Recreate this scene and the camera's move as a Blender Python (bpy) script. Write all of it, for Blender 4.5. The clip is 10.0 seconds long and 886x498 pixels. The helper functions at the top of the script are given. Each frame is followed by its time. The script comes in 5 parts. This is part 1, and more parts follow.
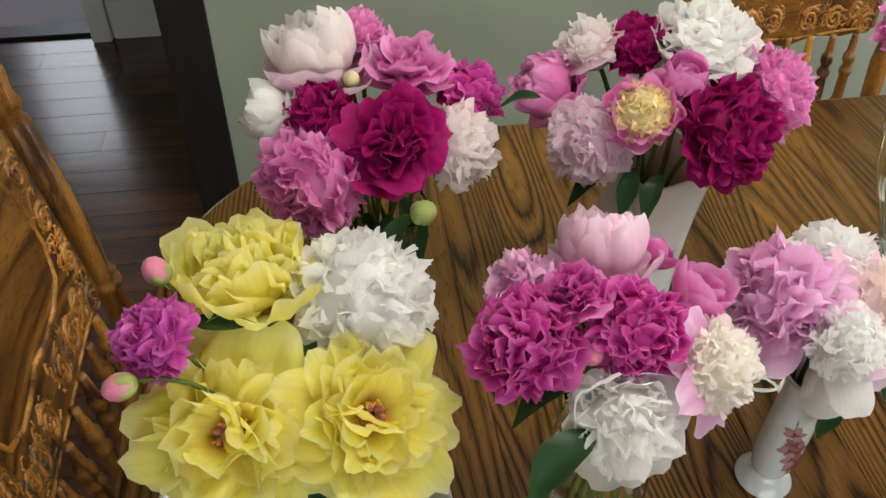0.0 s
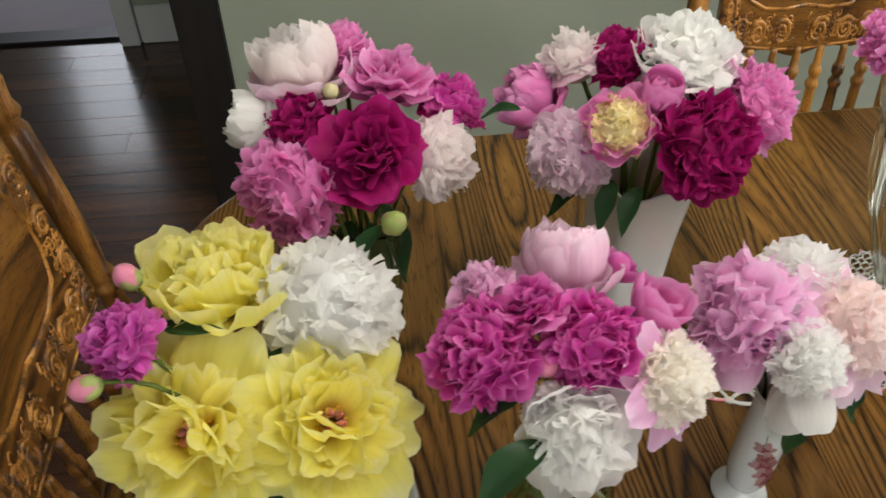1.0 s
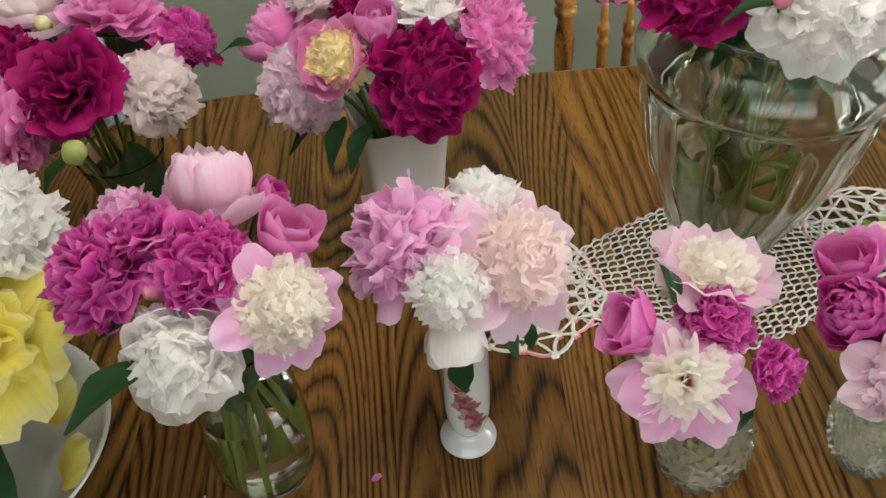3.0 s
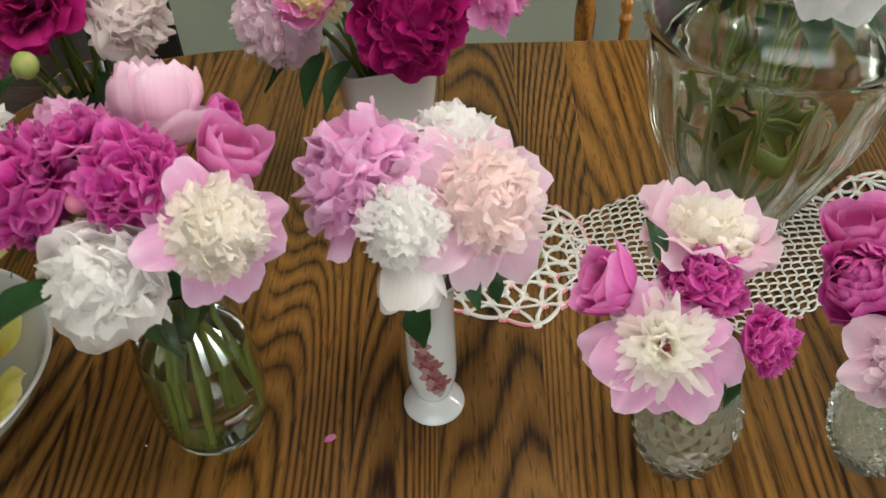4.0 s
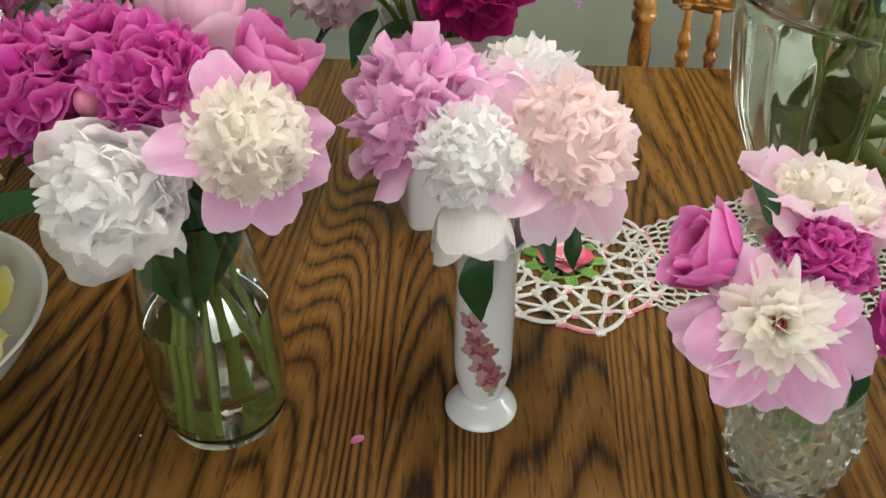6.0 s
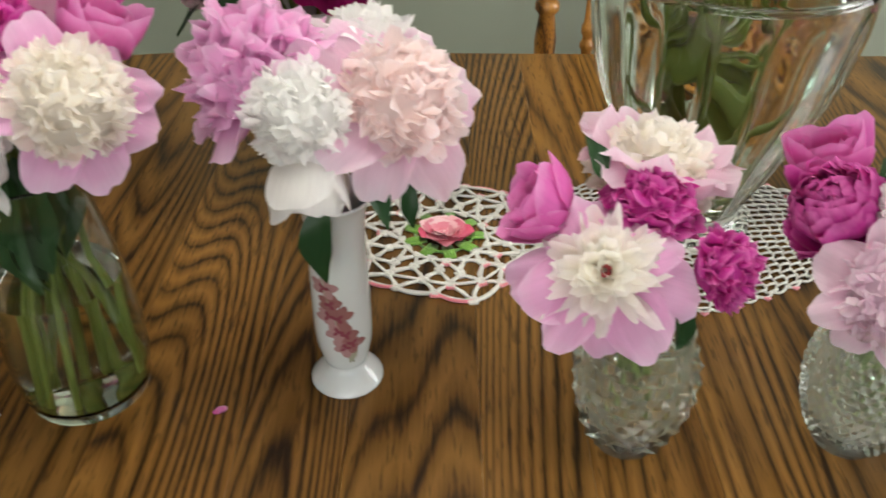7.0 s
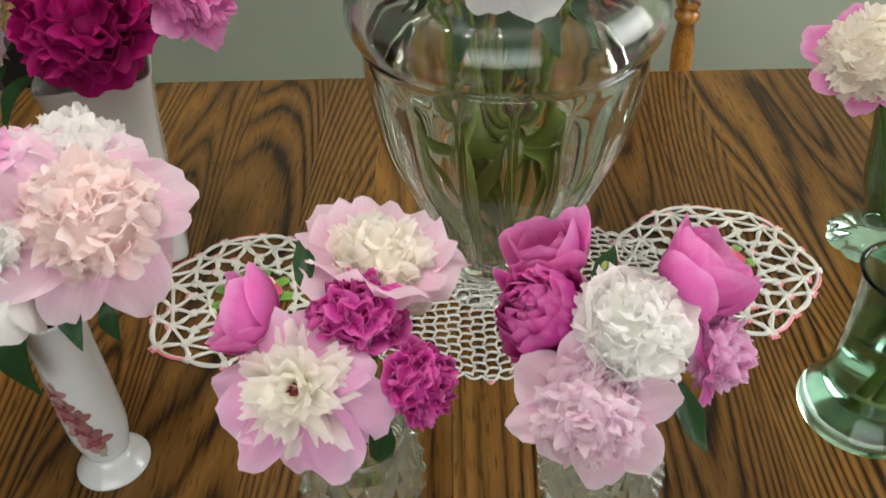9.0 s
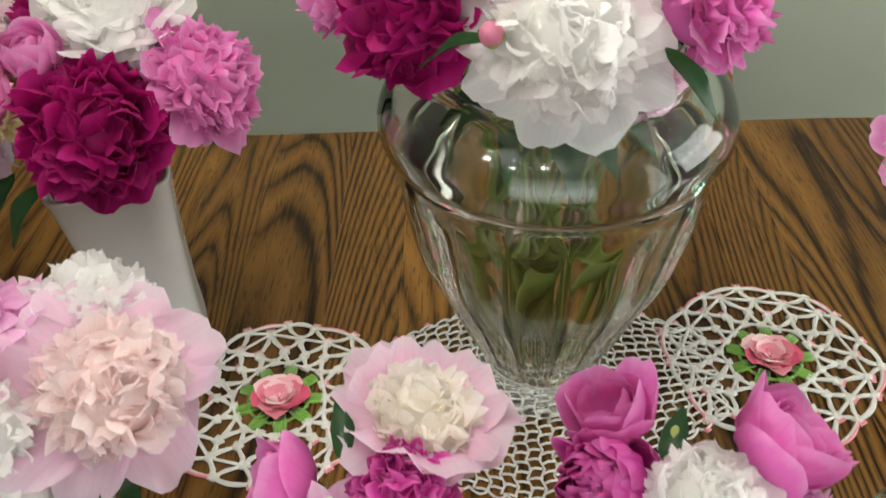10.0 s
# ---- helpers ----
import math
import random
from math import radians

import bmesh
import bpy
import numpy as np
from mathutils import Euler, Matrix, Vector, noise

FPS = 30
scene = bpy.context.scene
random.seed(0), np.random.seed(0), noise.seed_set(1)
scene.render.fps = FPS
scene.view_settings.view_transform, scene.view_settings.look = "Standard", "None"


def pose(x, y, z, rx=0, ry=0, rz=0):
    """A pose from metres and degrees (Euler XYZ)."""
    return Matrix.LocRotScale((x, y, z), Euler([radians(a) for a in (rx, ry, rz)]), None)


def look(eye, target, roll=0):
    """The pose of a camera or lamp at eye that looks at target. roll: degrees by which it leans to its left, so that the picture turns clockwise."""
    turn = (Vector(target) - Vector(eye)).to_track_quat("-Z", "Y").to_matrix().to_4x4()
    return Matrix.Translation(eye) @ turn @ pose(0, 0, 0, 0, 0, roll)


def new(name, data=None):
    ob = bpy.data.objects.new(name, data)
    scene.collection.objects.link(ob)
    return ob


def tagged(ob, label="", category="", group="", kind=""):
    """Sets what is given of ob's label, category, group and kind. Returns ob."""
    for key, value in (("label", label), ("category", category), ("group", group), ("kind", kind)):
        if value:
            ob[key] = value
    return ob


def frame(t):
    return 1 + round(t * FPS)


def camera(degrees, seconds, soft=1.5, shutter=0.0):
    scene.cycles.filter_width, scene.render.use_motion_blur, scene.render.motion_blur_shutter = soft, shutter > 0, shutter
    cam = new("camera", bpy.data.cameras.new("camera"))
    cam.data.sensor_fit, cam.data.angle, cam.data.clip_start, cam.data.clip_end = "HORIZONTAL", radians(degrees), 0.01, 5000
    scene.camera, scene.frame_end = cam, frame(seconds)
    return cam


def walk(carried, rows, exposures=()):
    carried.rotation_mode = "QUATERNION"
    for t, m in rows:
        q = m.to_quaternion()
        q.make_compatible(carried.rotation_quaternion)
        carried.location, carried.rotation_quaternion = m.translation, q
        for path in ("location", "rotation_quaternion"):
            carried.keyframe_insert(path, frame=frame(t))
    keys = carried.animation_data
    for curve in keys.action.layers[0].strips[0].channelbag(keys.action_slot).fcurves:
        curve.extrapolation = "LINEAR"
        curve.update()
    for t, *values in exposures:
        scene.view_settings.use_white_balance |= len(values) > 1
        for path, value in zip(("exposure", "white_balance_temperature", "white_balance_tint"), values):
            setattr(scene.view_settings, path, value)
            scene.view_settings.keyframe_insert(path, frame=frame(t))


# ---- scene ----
cam = camera(57.5, 10.0, shutter=0.3)
PATH = [
    (0, (-0.151, 0.226, 1.581), (0.109, 1.668, 0.219), 1.3),
    (0.5, (-0.153, 0.221, 1.58), (0.092, 1.665, 0.219), 1.2),
    (1, (-0.088, 0.211, 1.598), (0.088, 1.668, 0.24), -0.1),
    (1.5, (0.077, 0.171, 1.606), (0.152, 1.664, 0.277), -2.2),
    (2, (0.215, 0.116, 1.599), (0.245, 1.606, 0.265), -3.3),
    (2.5, (0.272, 0.121, 1.59), (0.288, 1.59, 0.232), -3.9),
    (2.7, (0.279, 0.14, 1.569), (0.315, 1.585, 0.186), -3.4),
    (3.8, (0.327, 0.162, 1.488), (0.307, 1.594, 0.093), -2.2),
    (4, (0.348, 0.16, 1.453), (0.295, 1.609, 0.076), -2.2),
    (4.5, (0.365, 0.186, 1.361), (0.28, 1.677, 0.031), -1.0),
    (5, (0.335, 0.192, 1.301), (0.234, 1.73, 0.027), 0.0),
    (5.2, (0.33, 0.184, 1.297), (0.223, 1.75, 0.058), 0.2),
    (6.3, (0.306, 0.161, 1.297), (0.226, 1.77, 0.111), -0.1),
    (6.5, (0.311, 0.151, 1.294), (0.247, 1.768, 0.119), -0.2),
    (7, (0.4, 0.142, 1.272), (0.398, 1.761, 0.097), 0.4),
    (7.5, (0.478, 0.148, 1.255), (0.499, 1.763, 0.075), 0.2),
    (8, (0.525, 0.155, 1.261), (0.551, 1.756, 0.062), -0.2),
    (8.5, (0.592, 0.18, 1.306), (0.588, 1.764, 0.085), -1.0),
    (9, (0.626, 0.217, 1.351), (0.596, 1.777, 0.099), -1.8),
    (9.5, (0.618, 0.277, 1.382), (0.574, 1.819, 0.109), -2.3),
    (10, (0.601, 0.337, 1.411), (0.542, 1.869, 0.127), -2.9),
]
walk(cam, [(t, look(eye, target, roll)) for t, eye, target, roll in PATH], exposures=((0.0, -0.25), (2.5, -0.36), (4.5, -0.19), (8.0, -0.18), (10.0, -0.31)))

# ---- world and light ----
world = bpy.data.worlds.new("world")
scene.world = world
world.use_nodes = True
wn = world.node_tree
sky = wn.nodes.new("ShaderNodeTexSky")
sky.sky_type, sky.sun_disc = "NISHITA", False
sky.sun_elevation, sky.sun_rotation = radians(40), radians(200)
wn.links.new(sky.outputs[0], wn.nodes["Background"].inputs[0])
wn.nodes["Background"].inputs[1].default_value = 0.12


def area(name, eye, target, w, h, power, colour):
    data = bpy.data.lights.new(name, "AREA")
    data.shape, data.size, data.size_y, data.energy, data.color = "RECTANGLE", w, h, power, colour
    ob = new(name, data)
    ob.matrix_world = look(eye, target)
    return ob


# daylight in the window openings; the east one is an added side light
area("south_window_light", (0.3, -2.42, 1.55), (0.3, 1.0, 0.9), 3.1, 1.55, 52, (0.97, 0.985, 0.96))
area("east_window_light", (3.12, 0.9, 1.6), (0.5, 0.9, 0.8), 1.55, 1.35, 52, (1.0, 0.985, 0.96))
area("hall_window_light", (-1.75, 5.92, 1.5), (-1.2, 2.5, 0.0), 0.9, 1.5, 20, (0.9, 0.93, 1.0))
for i in range(5):
    bulb = bpy.data.lights.new("chandelier_bulb_light", "POINT")
    bulb.energy, bulb.color, bulb.shadow_soft_size = 8.4, (0.98, 0.97, 0.88), 0.035
    new("chandelier_bulb_light", bulb).matrix_world = pose(0.40 + 0.26 * math.cos(i * 1.2566 + 0.5), 0.74 + 0.26 * math.sin(i * 1.2566 + 0.5), 2.16)


# ---- materials ----
def material(name, rough=0.5, metal=0.0, coat=0.0):
    m = bpy.data.materials.new(name)
    m.use_nodes = True
    b = m.node_tree.nodes["Principled BSDF"]
    b.inputs["Roughness"].default_value = rough
    b.inputs["Metallic"].default_value = metal
    b.inputs["Coat Weight"].default_value = coat
    b.inputs["Coat Roughness"].default_value = 0.12
    return m, m.node_tree, b


def node(nt, kind, **values):
    n = nt.nodes.new(kind)
    for k, v in values.items():
        n.inputs[k.replace("_", " ")].default_value = v
    return n


def ramp(nt, fac, stops):
    r = nt.nodes.new("ShaderNodeValToRGB")
    while len(r.color_ramp.elements) < len(stops):
        r.color_ramp.elements.new(0.5)
    for e, (p, c) in zip(r.color_ramp.elements, stops):
        e.position, e.color = p, (*c, 1)
    nt.links.new(fac, r.inputs[0])
    return r.outputs[0]


def mix(nt, fac, a, b, mode="MIX"):
    n = nt.nodes.new("ShaderNodeMix")
    n.data_type, n.blend_type = "RGBA", mode
    for v, i in ((fac, 0), (a, 6), (b, 7)):
        if isinstance(v, bpy.types.NodeSocket):
            nt.links.new(v, n.inputs[i])
        else:
            n.inputs[i].default_value = v if i == 0 else (*v, 1)
    return n.outputs[2]


def bump(nt, b, height, strength, distance):
    n = node(nt, "ShaderNodeBump", Strength=strength, Distance=distance)
    nt.links.new(height, n.inputs["Height"])
    nt.links.new(n.outputs[0], b.inputs["Normal"])


def coords(nt, scale, shift=True, source="Object"):
    """Coordinates in metres, stretched by scale; every piece starts at a place of its own."""
    tc = nt.nodes.new("ShaderNodeTexCoord")
    mp = nt.nodes.new("ShaderNodeMapping")
    mp.inputs["Scale"].default_value = scale
    nt.links.new(tc.outputs[source], mp.inputs[0])
    if shift:
        info = nt.nodes.new("ShaderNodeObjectInfo")
        mul = nt.nodes.new("ShaderNodeVectorMath")
        mul.operation = "MULTIPLY"
        nt.links.new(info.outputs["Random"], mul.inputs[0])
        mul.inputs[1].default_value = (37, 71, 13)
        nt.links.new(mul.outputs[0], mp.inputs["Location"])
    return mp.outputs[0]


def noise_of(nt, vec, scale, detail=4.0, rough=0.55, distort=0.0):
    n = node(nt, "ShaderNodeTexNoise", Scale=scale, Detail=detail, Roughness=rough, Distortion=distort)
    nt.links.new(vec, n.inputs["Vector"])
    return n.outputs["Fac"]


def calc(nt, op, a, b=0.0, c=0.0):
    n = nt.nodes.new("ShaderNodeMath")
    n.operation = op
    for k, v in enumerate((a, b, c)):
        if isinstance(v, bpy.types.NodeSocket):
            nt.links.new(v, n.inputs[k])
        else:
            n.inputs[k].default_value = v
    return n.outputs[0]


def wood(name, light, mid, dark, scale, axis_scale, rough, coat, ring=26.0, shift=True, line=0.85, pitch=0.0, lie=0):
    """Open-pored oak: growth rings cut at a slant, ragged dark streaks along them, short pores, and slow changes of tone."""
    m, nt, b = material(name, rough, 0, coat)
    v = coords(nt, axis_scale, shift)
    slow = noise_of(nt, v, scale, 1.0, 0.4, 0.25)
    wob = noise_of(nt, v, scale * 9, 3.0, 0.6)
    sep = nt.nodes.new("ShaderNodeSeparateXYZ")
    nt.links.new(v, sep.inputs[0])
    own = nt.nodes.new("ShaderNodeObjectInfo")
    across = calc(nt, "MULTIPLY", sep.outputs[lie], calc(nt, "MULTIPLY", own.outputs["Random"], pitch))
    phase = calc(nt, "ADD", across, calc(nt, "MULTIPLY_ADD", wob, 0.9, calc(nt, "MULTIPLY", slow, ring)))
    saw = calc(nt, "PINGPONG", phase, 1.0)
    fine = coords(nt, tuple(a if a == 1.0 else a * 0.3 for a in axis_scale), shift)
    streak = noise_of(nt, fine, scale * 72, 4.0, 0.65)
    fade = noise_of(nt, v, scale * 2.2, 2.0)
    value = calc(nt, "ADD", calc(nt, "MULTIPLY_ADD", streak, 0.60, calc(nt, "MULTIPLY", saw, 0.50)), calc(nt, "MULTIPLY_ADD", fade, 0.42, -0.135))
    grain = ramp(nt, value, ((0.36, dark), (0.46, tuple(a * 0.5 + c * 0.5 for a, c in zip(mid, dark))), (0.55, mid), (0.86, light)))
    tone = noise_of(nt, v, scale * 0.5, 2.0)
    info = nt.nodes.new("ShaderNodeObjectInfo")
    toned = mix(nt, 0.7, grain, ramp(nt, tone, ((0.3, (0.62, 0.56, 0.5)), (0.7, (1.3, 1.26, 1.2)))), "MULTIPLY")
    toned = mix(nt, 0.7, toned, ramp(nt, info.outputs["Random"], ((0.0, (0.72, 0.68, 0.66)), (0.5, (1.0, 1.0, 1.0)), (1.0, (1.28, 1.22, 1.12)))), "MULTIPLY")
    pores = noise_of(nt, v, scale * 70, 2.0, 0.5)
    pored = mix(nt, ramp(nt, pores, ((0.33, (line, line, line)), (0.43, (0, 0, 0)))), toned, dark)
    nt.links.new(pored, b.inputs["Base Color"])
    bump(nt, b, value, 0.15, 0.0005)
    return m


TABLE_OAK = wood("table_oak", (0.210, 0.108, 0.026), (0.128, 0.062, 0.0130), (0.017, 0.0074, 0.0026), 4.4, (1.0, 0.11, 1.0), 0.30, 0.04, 100, pitch=190.0, line=0.55)
TABLE_OAK.node_tree.nodes["Principled BSDF"].inputs["Specular IOR Level"].default_value = 0.20
CHAIR_OAK = wood("chair_oak", (0.46, 0.213, 0.038), (0.30, 0.128, 0.022), (0.04, 0.014, 0.005), 9.0, (1.0, 1.0, 0.12), 0.33, 0.4, 14)
CREST_OAK = wood("crest_oak", (0.30, 0.138, 0.026), (0.185, 0.078, 0.014), (0.04, 0.014, 0.005), 7.0, (0.15, 1.0, 1.0), 0.35, 0.4, 16)
FLOOR_OAK = wood("floor_oak", (0.11, 0.045, 0.020), (0.075, 0.030, 0.013), (0.04, 0.015, 0.007), 5.0, (0.1, 1.0, 1.0), 0.22, 0.25, 8)
DARK_WOOD = wood("dark_stained_wood", (0.010, 0.006, 0.005), (0.007, 0.004, 0.003), (0.003, 0.002, 0.002), 7.0, (1.0, 1.0, 0.1), 0.5, 0.0, 8)


def painted(name, colour, rough=0.6, grain=180.0, depth=0.0004, mottling=0.06):
    m, nt, b = material(name, rough)
    v = coords(nt, (1, 1, 1), False)
    big = noise_of(nt, v, 2.2, 3.0)
    lo = tuple(c * (1 - mottling) for c in colour)
    hi = tuple(c * (1 + mottling) for c in colour)
    nt.links.new(ramp(nt, big, ((0.3, lo), (0.7, hi))), b.inputs["Base Color"])
    bump(nt, b, noise_of(nt, v, grain, 3.0), 0.25, depth)
    return m


WALL_PAINT = painted("sage_wall_paint", (0.36, 0.40, 0.315))
WHITE_PAINT = painted("white_trim_paint", (0.72, 0.72, 0.70), 0.4)
CEILING_PAINT = painted("ceiling_paint", (0.8, 0.8, 0.78), 0.8)
HALL_FLOOR = painted("hall_carpet", (0.42, 0.37, 0.42), 0.7, 300, 0.002)


def porcelain(name, colour, rough=0.14):
    m, nt, b = material(name, rough, 0, 0.5)
    v = coords(nt, (1, 1, 1), False)
    n = noise_of(nt, v, 14, 3.0)
    nt.links.new(ramp(nt, n, ((0.3, tuple(c * 0.95 for c in colour)), (0.7, colour))), b.inputs["Base Color"])
    b.inputs["Subsurface Weight"].default_value = 0.05
    return m


PORCELAIN = porcelain("white_porcelain", (0.60, 0.61, 0.60))
MILK_GLASS = porcelain("milk_glass", (0.58, 0.57, 0.55), 0.22)


def glass(name, colour, rough=0.0, ior=1.46, uneven=0.0):
    m, nt, b = material(name, rough)
    b.inputs["Base Color"].default_value = (*colour, 1)
    b.inputs["Transmission Weight"].default_value = 1.0
    b.inputs["IOR"].default_value = ior
    if uneven:
        bump(nt, b, noise_of(nt, coords(nt, (1, 1, 0.3), False), 25, 2.0), uneven, 0.002)
    return m


CLEAR_GLASS = glass("clear_glass", (0.93, 0.965, 0.93), 0.0, 1.46, 0.06)
CRYSTAL = glass("cut_crystal", (0.94, 0.99, 0.94), 0.0, 1.42)
GREEN_GLASS = glass("pale_green_glass", (0.50, 0.72, 0.60), 0.06, 1.36, 0.1)
ct = CRYSTAL.node_tree
cut = ct.nodes.new("ShaderNodeBsdfTranslucent")
cut.inputs[0].default_value = (0.72, 0.80, 0.70, 1)
cut_mix = ct.nodes.new("ShaderNodeMixShader")
cut_mix.inputs[0].default_value = 0.08
ct.links.new(ct.nodes["Principled BSDF"].outputs[0], cut_mix.inputs[1])
ct.links.new(cut.outputs[0], cut_mix.inputs[2])
ct.links.new(cut_mix.outputs[0], ct.nodes["Material Output"].inputs[0])
WATER = glass("water", (0.96, 0.97, 0.92), 0.0, 1.33)


def petal_material(name, base, tip, edge, rough=0.55, sheen=0.03, glow=0.48):
    """Thin petal: colour runs from the claw to the rim, with fine veins, and light comes part of the way through."""
    m, nt, b = material(name, rough)
    uv = nt.nodes.new("ShaderNodeTexCoord").outputs["UV"]
    sep = nt.nodes.new("ShaderNodeSeparateXYZ")
    nt.links.new(uv, sep.inputs[0])
    mp = nt.nodes.new("ShaderNodeMapping")
    mp.inputs["Scale"].default_value = (26, 2.2, 1)
    nt.links.new(uv, mp.inputs[0])
    veins = noise_of(nt, mp.outputs[0], 1.0, 3.0, 0.6, 0.4)
    patch = noise_of(nt, coords(nt, (1, 1, 1), True), 3.0, 2.0)
    add = nt.nodes.new("ShaderNodeMath")
    add.operation = "MULTIPLY_ADD"
    nt.links.new(patch, add.inputs[0])
    add.inputs[1].default_value = 0.32
    nt.links.new(calc(nt, "MULTIPLY", sep.outputs[1], 0.74), add.inputs[2])
    col = ramp(nt, add.outputs[0], ((0.15, base), (0.52, tip), (0.74, tip), (0.98, edge)))
    geo = nt.nodes.new("ShaderNodeNewGeometry")
    vary = ramp(nt, geo.outputs["Random Per Island"], ((0.0, (0.92, 0.91, 0.92)), (1.0, (1.06, 1.06, 1.06))))
    col = mix(nt, 0.8, col, vary, "MULTIPLY")
    col = mix(nt, 0.4, col, ramp(nt, veins, ((0.3, (0.88, 0.86, 0.88)), (0.65, (1.06, 1.06, 1.06)))), "MULTIPLY")
    nt.links.new(col, b.inputs["Base Color"])
    b.inputs["Sheen Weight"].default_value = sheen
    b.inputs["Specular IOR Level"].default_value = 0.2
    crumple = noise_of(nt, coords(nt, (1, 1, 1), True), 7.0, 3.0, 0.6)
    bump(nt, b, calc(nt, "MULTIPLY_ADD", crumple, 1.6, veins), 0.30, 0.0006)
    tr = nt.nodes.new("ShaderNodeBsdfTranslucent")
    nt.links.new(col, tr.inputs[0])
    blend = nt.nodes.new("ShaderNodeMixShader")
    blend.inputs[0].default_value = glow
    nt.links.new(b.outputs[0], blend.inputs[1])
    nt.links.new(tr.outputs[0], blend.inputs[2])
    nt.links.new(blend.outputs[0], nt.nodes["Material Output"].inputs[0])
    return m


PETALS = {
    "crimson": petal_material("crimson_petal", (0.20, 0.001, 0.052), (0.37, 0.003, 0.125), (0.56, 0.020, 0.24)),
    "magenta": petal_material("magenta_petal", (0.45, 0.010, 0.22), (0.66, 0.055, 0.39), (0.86, 0.27, 0.63)),
    "violet": petal_material("violet_pink_petal", (0.52, 0.03, 0.34), (0.68, 0.10, 0.49), (0.78, 0.25, 0.63)),
    "pink": petal_material("pink_petal", (0.73, 0.11, 0.44), (0.85, 0.27, 0.61), (0.93, 0.50, 0.78)),
    "hotpink": petal_material("bright_pink_petal", (0.72, 0.08, 0.44), (0.85, 0.20, 0.59), (0.92, 0.42, 0.74)),
    "lilac": petal_material("lilac_pink_petal", (0.84, 0.34, 0.62), (0.90, 0.50, 0.76), (0.94, 0.70, 0.87)),
    "pale": petal_material("pale_pink_petal", (0.93, 0.55, 0.71), (0.95, 0.69, 0.82), (0.96, 0.82, 0.90), glow=0.55),
    "mauve": petal_material("pale_mauve_petal", (0.92, 0.64, 0.78), (0.95, 0.78, 0.87), (0.97, 0.88, 0.93), glow=0.55),
    "peach": petal_material("peach_pink_petal", (0.99, 0.72, 0.62), (0.99, 0.86, 0.83), (0.99, 0.92, 0.93), glow=0.58),
    "blush": petal_material("blush_white_petal", (0.96, 0.80, 0.79), (0.98, 0.91, 0.89), (0.98, 0.95, 0.95), glow=0.64),
    "cream": petal_material("cream_petal", (0.98, 0.88, 0.74), (0.99, 0.95, 0.87), (0.99, 0.97, 0.93), glow=0.64),
    "ivory": petal_material("ivory_petal", (0.98, 0.92, 0.76), (0.99, 0.97, 0.90), (0.99, 0.98, 0.95), glow=0.64),
    "butter": petal_material("butter_petal", (0.95, 0.78, 0.36), (0.97, 0.88, 0.52), (0.97, 0.93, 0.70)),
    "white": petal_material("white_petal", (0.985, 0.97, 0.88), (0.99, 0.985, 0.96), (0.99, 0.99, 0.975), glow=0.64),
    "yellow": petal_material("yellow_petal", (0.93, 0.60, 0.03), (0.985, 0.92, 0.25), (0.99, 0.965, 0.57), 0.5, 0.02, 0.60),
}
STAMEN = petal_material("stamen_gold", (0.82, 0.50, 0.06), (0.86, 0.62, 0.12), (0.9, 0.72, 0.22), 0.5, 0.0, 0.1)
CARPEL = petal_material("carpel_green_pink", (0.24, 0.30, 0.14), (0.50, 0.24, 0.20), (0.72, 0.22, 0.22), 0.5, 0.1, 0.1)
RED_HEART = petal_material("red_heart", (0.34, 0.02, 0.03), (0.45, 0.03, 0.05), (0.6, 0.12, 0.12), 0.5, 0.1, 0.1)
BUD_GREEN = petal_material("bud_green", (0.13, 0.22, 0.05), (0.28, 0.34, 0.10), (0.45, 0.26, 0.16), 0.4, 0.0, 0.05)
BUD_PINK = petal_material("bud_pink", (0.26, 0.32, 0.12), (0.62, 0.20, 0.30), (0.78, 0.30, 0.44), 0.4, 0.1, 0.1)
BUD_PALE = petal_material("bud_pale_green", (0.30, 0.36, 0.14), (0.55, 0.52, 0.28), (0.70, 0.36, 0.30), 0.4, 0.1, 0.1)
LEAF = petal_material("peony_leaf", (0.020, 0.060, 0.014), (0.018, 0.052, 0.018), (0.03, 0.075, 0.02), 0.3, 0.0, 0.12)
STEM = petal_material("peony_stem", (0.115, 0.155, 0.03), (0.155, 0.21, 0.045), (0.175, 0.24, 0.06), 0.45, 0.0, 0.15)


def yarn(name, colour, other, hold=0.7):
    m, nt, b = material(name, 0.85)
    geo = nt.nodes.new("ShaderNodeNewGeometry")
    nt.links.new(ramp(nt, geo.outputs["Random Per Island"], ((0.0, colour), (hold, colour), (1.0, other))), b.inputs["Base Color"])
    bump(nt, b, noise_of(nt, coords(nt, (1, 1, 1), False), 900, 2.0), 0.5, 0.0006)
    b.inputs["Sheen Weight"].default_value = 0.3
    return m


COTTON = yarn("white_crochet_cotton", (0.66, 0.65, 0.60), (0.60, 0.57, 0.52))
PINK_COTTON = yarn("pink_crochet_cotton", (0.76, 0.27, 0.31), (0.70, 0.13, 0.19))
ROSE_COTTON = yarn("rose_crochet_cotton", (0.70, 0.09, 0.18), (0.93, 0.66, 0.68), 0.35)
GREEN_COTTON = yarn("green_crochet_cotton", (0.17, 0.36, 0.05), (0.13, 0.28, 0.04))
DECAL_ROSE = painted("decal_mauve", (0.24, 0.105, 0.10), 0.2, 400, 0.0001, 0.3)
DECAL_DARK = painted("decal_maroon", (0.20, 0.05, 0.07), 0.2, 400, 0.0001, 0.3)
DECAL_LIGHT = painted("decal_blush", (0.34, 0.19, 0.19), 0.2, 400, 0.0001, 0.2)
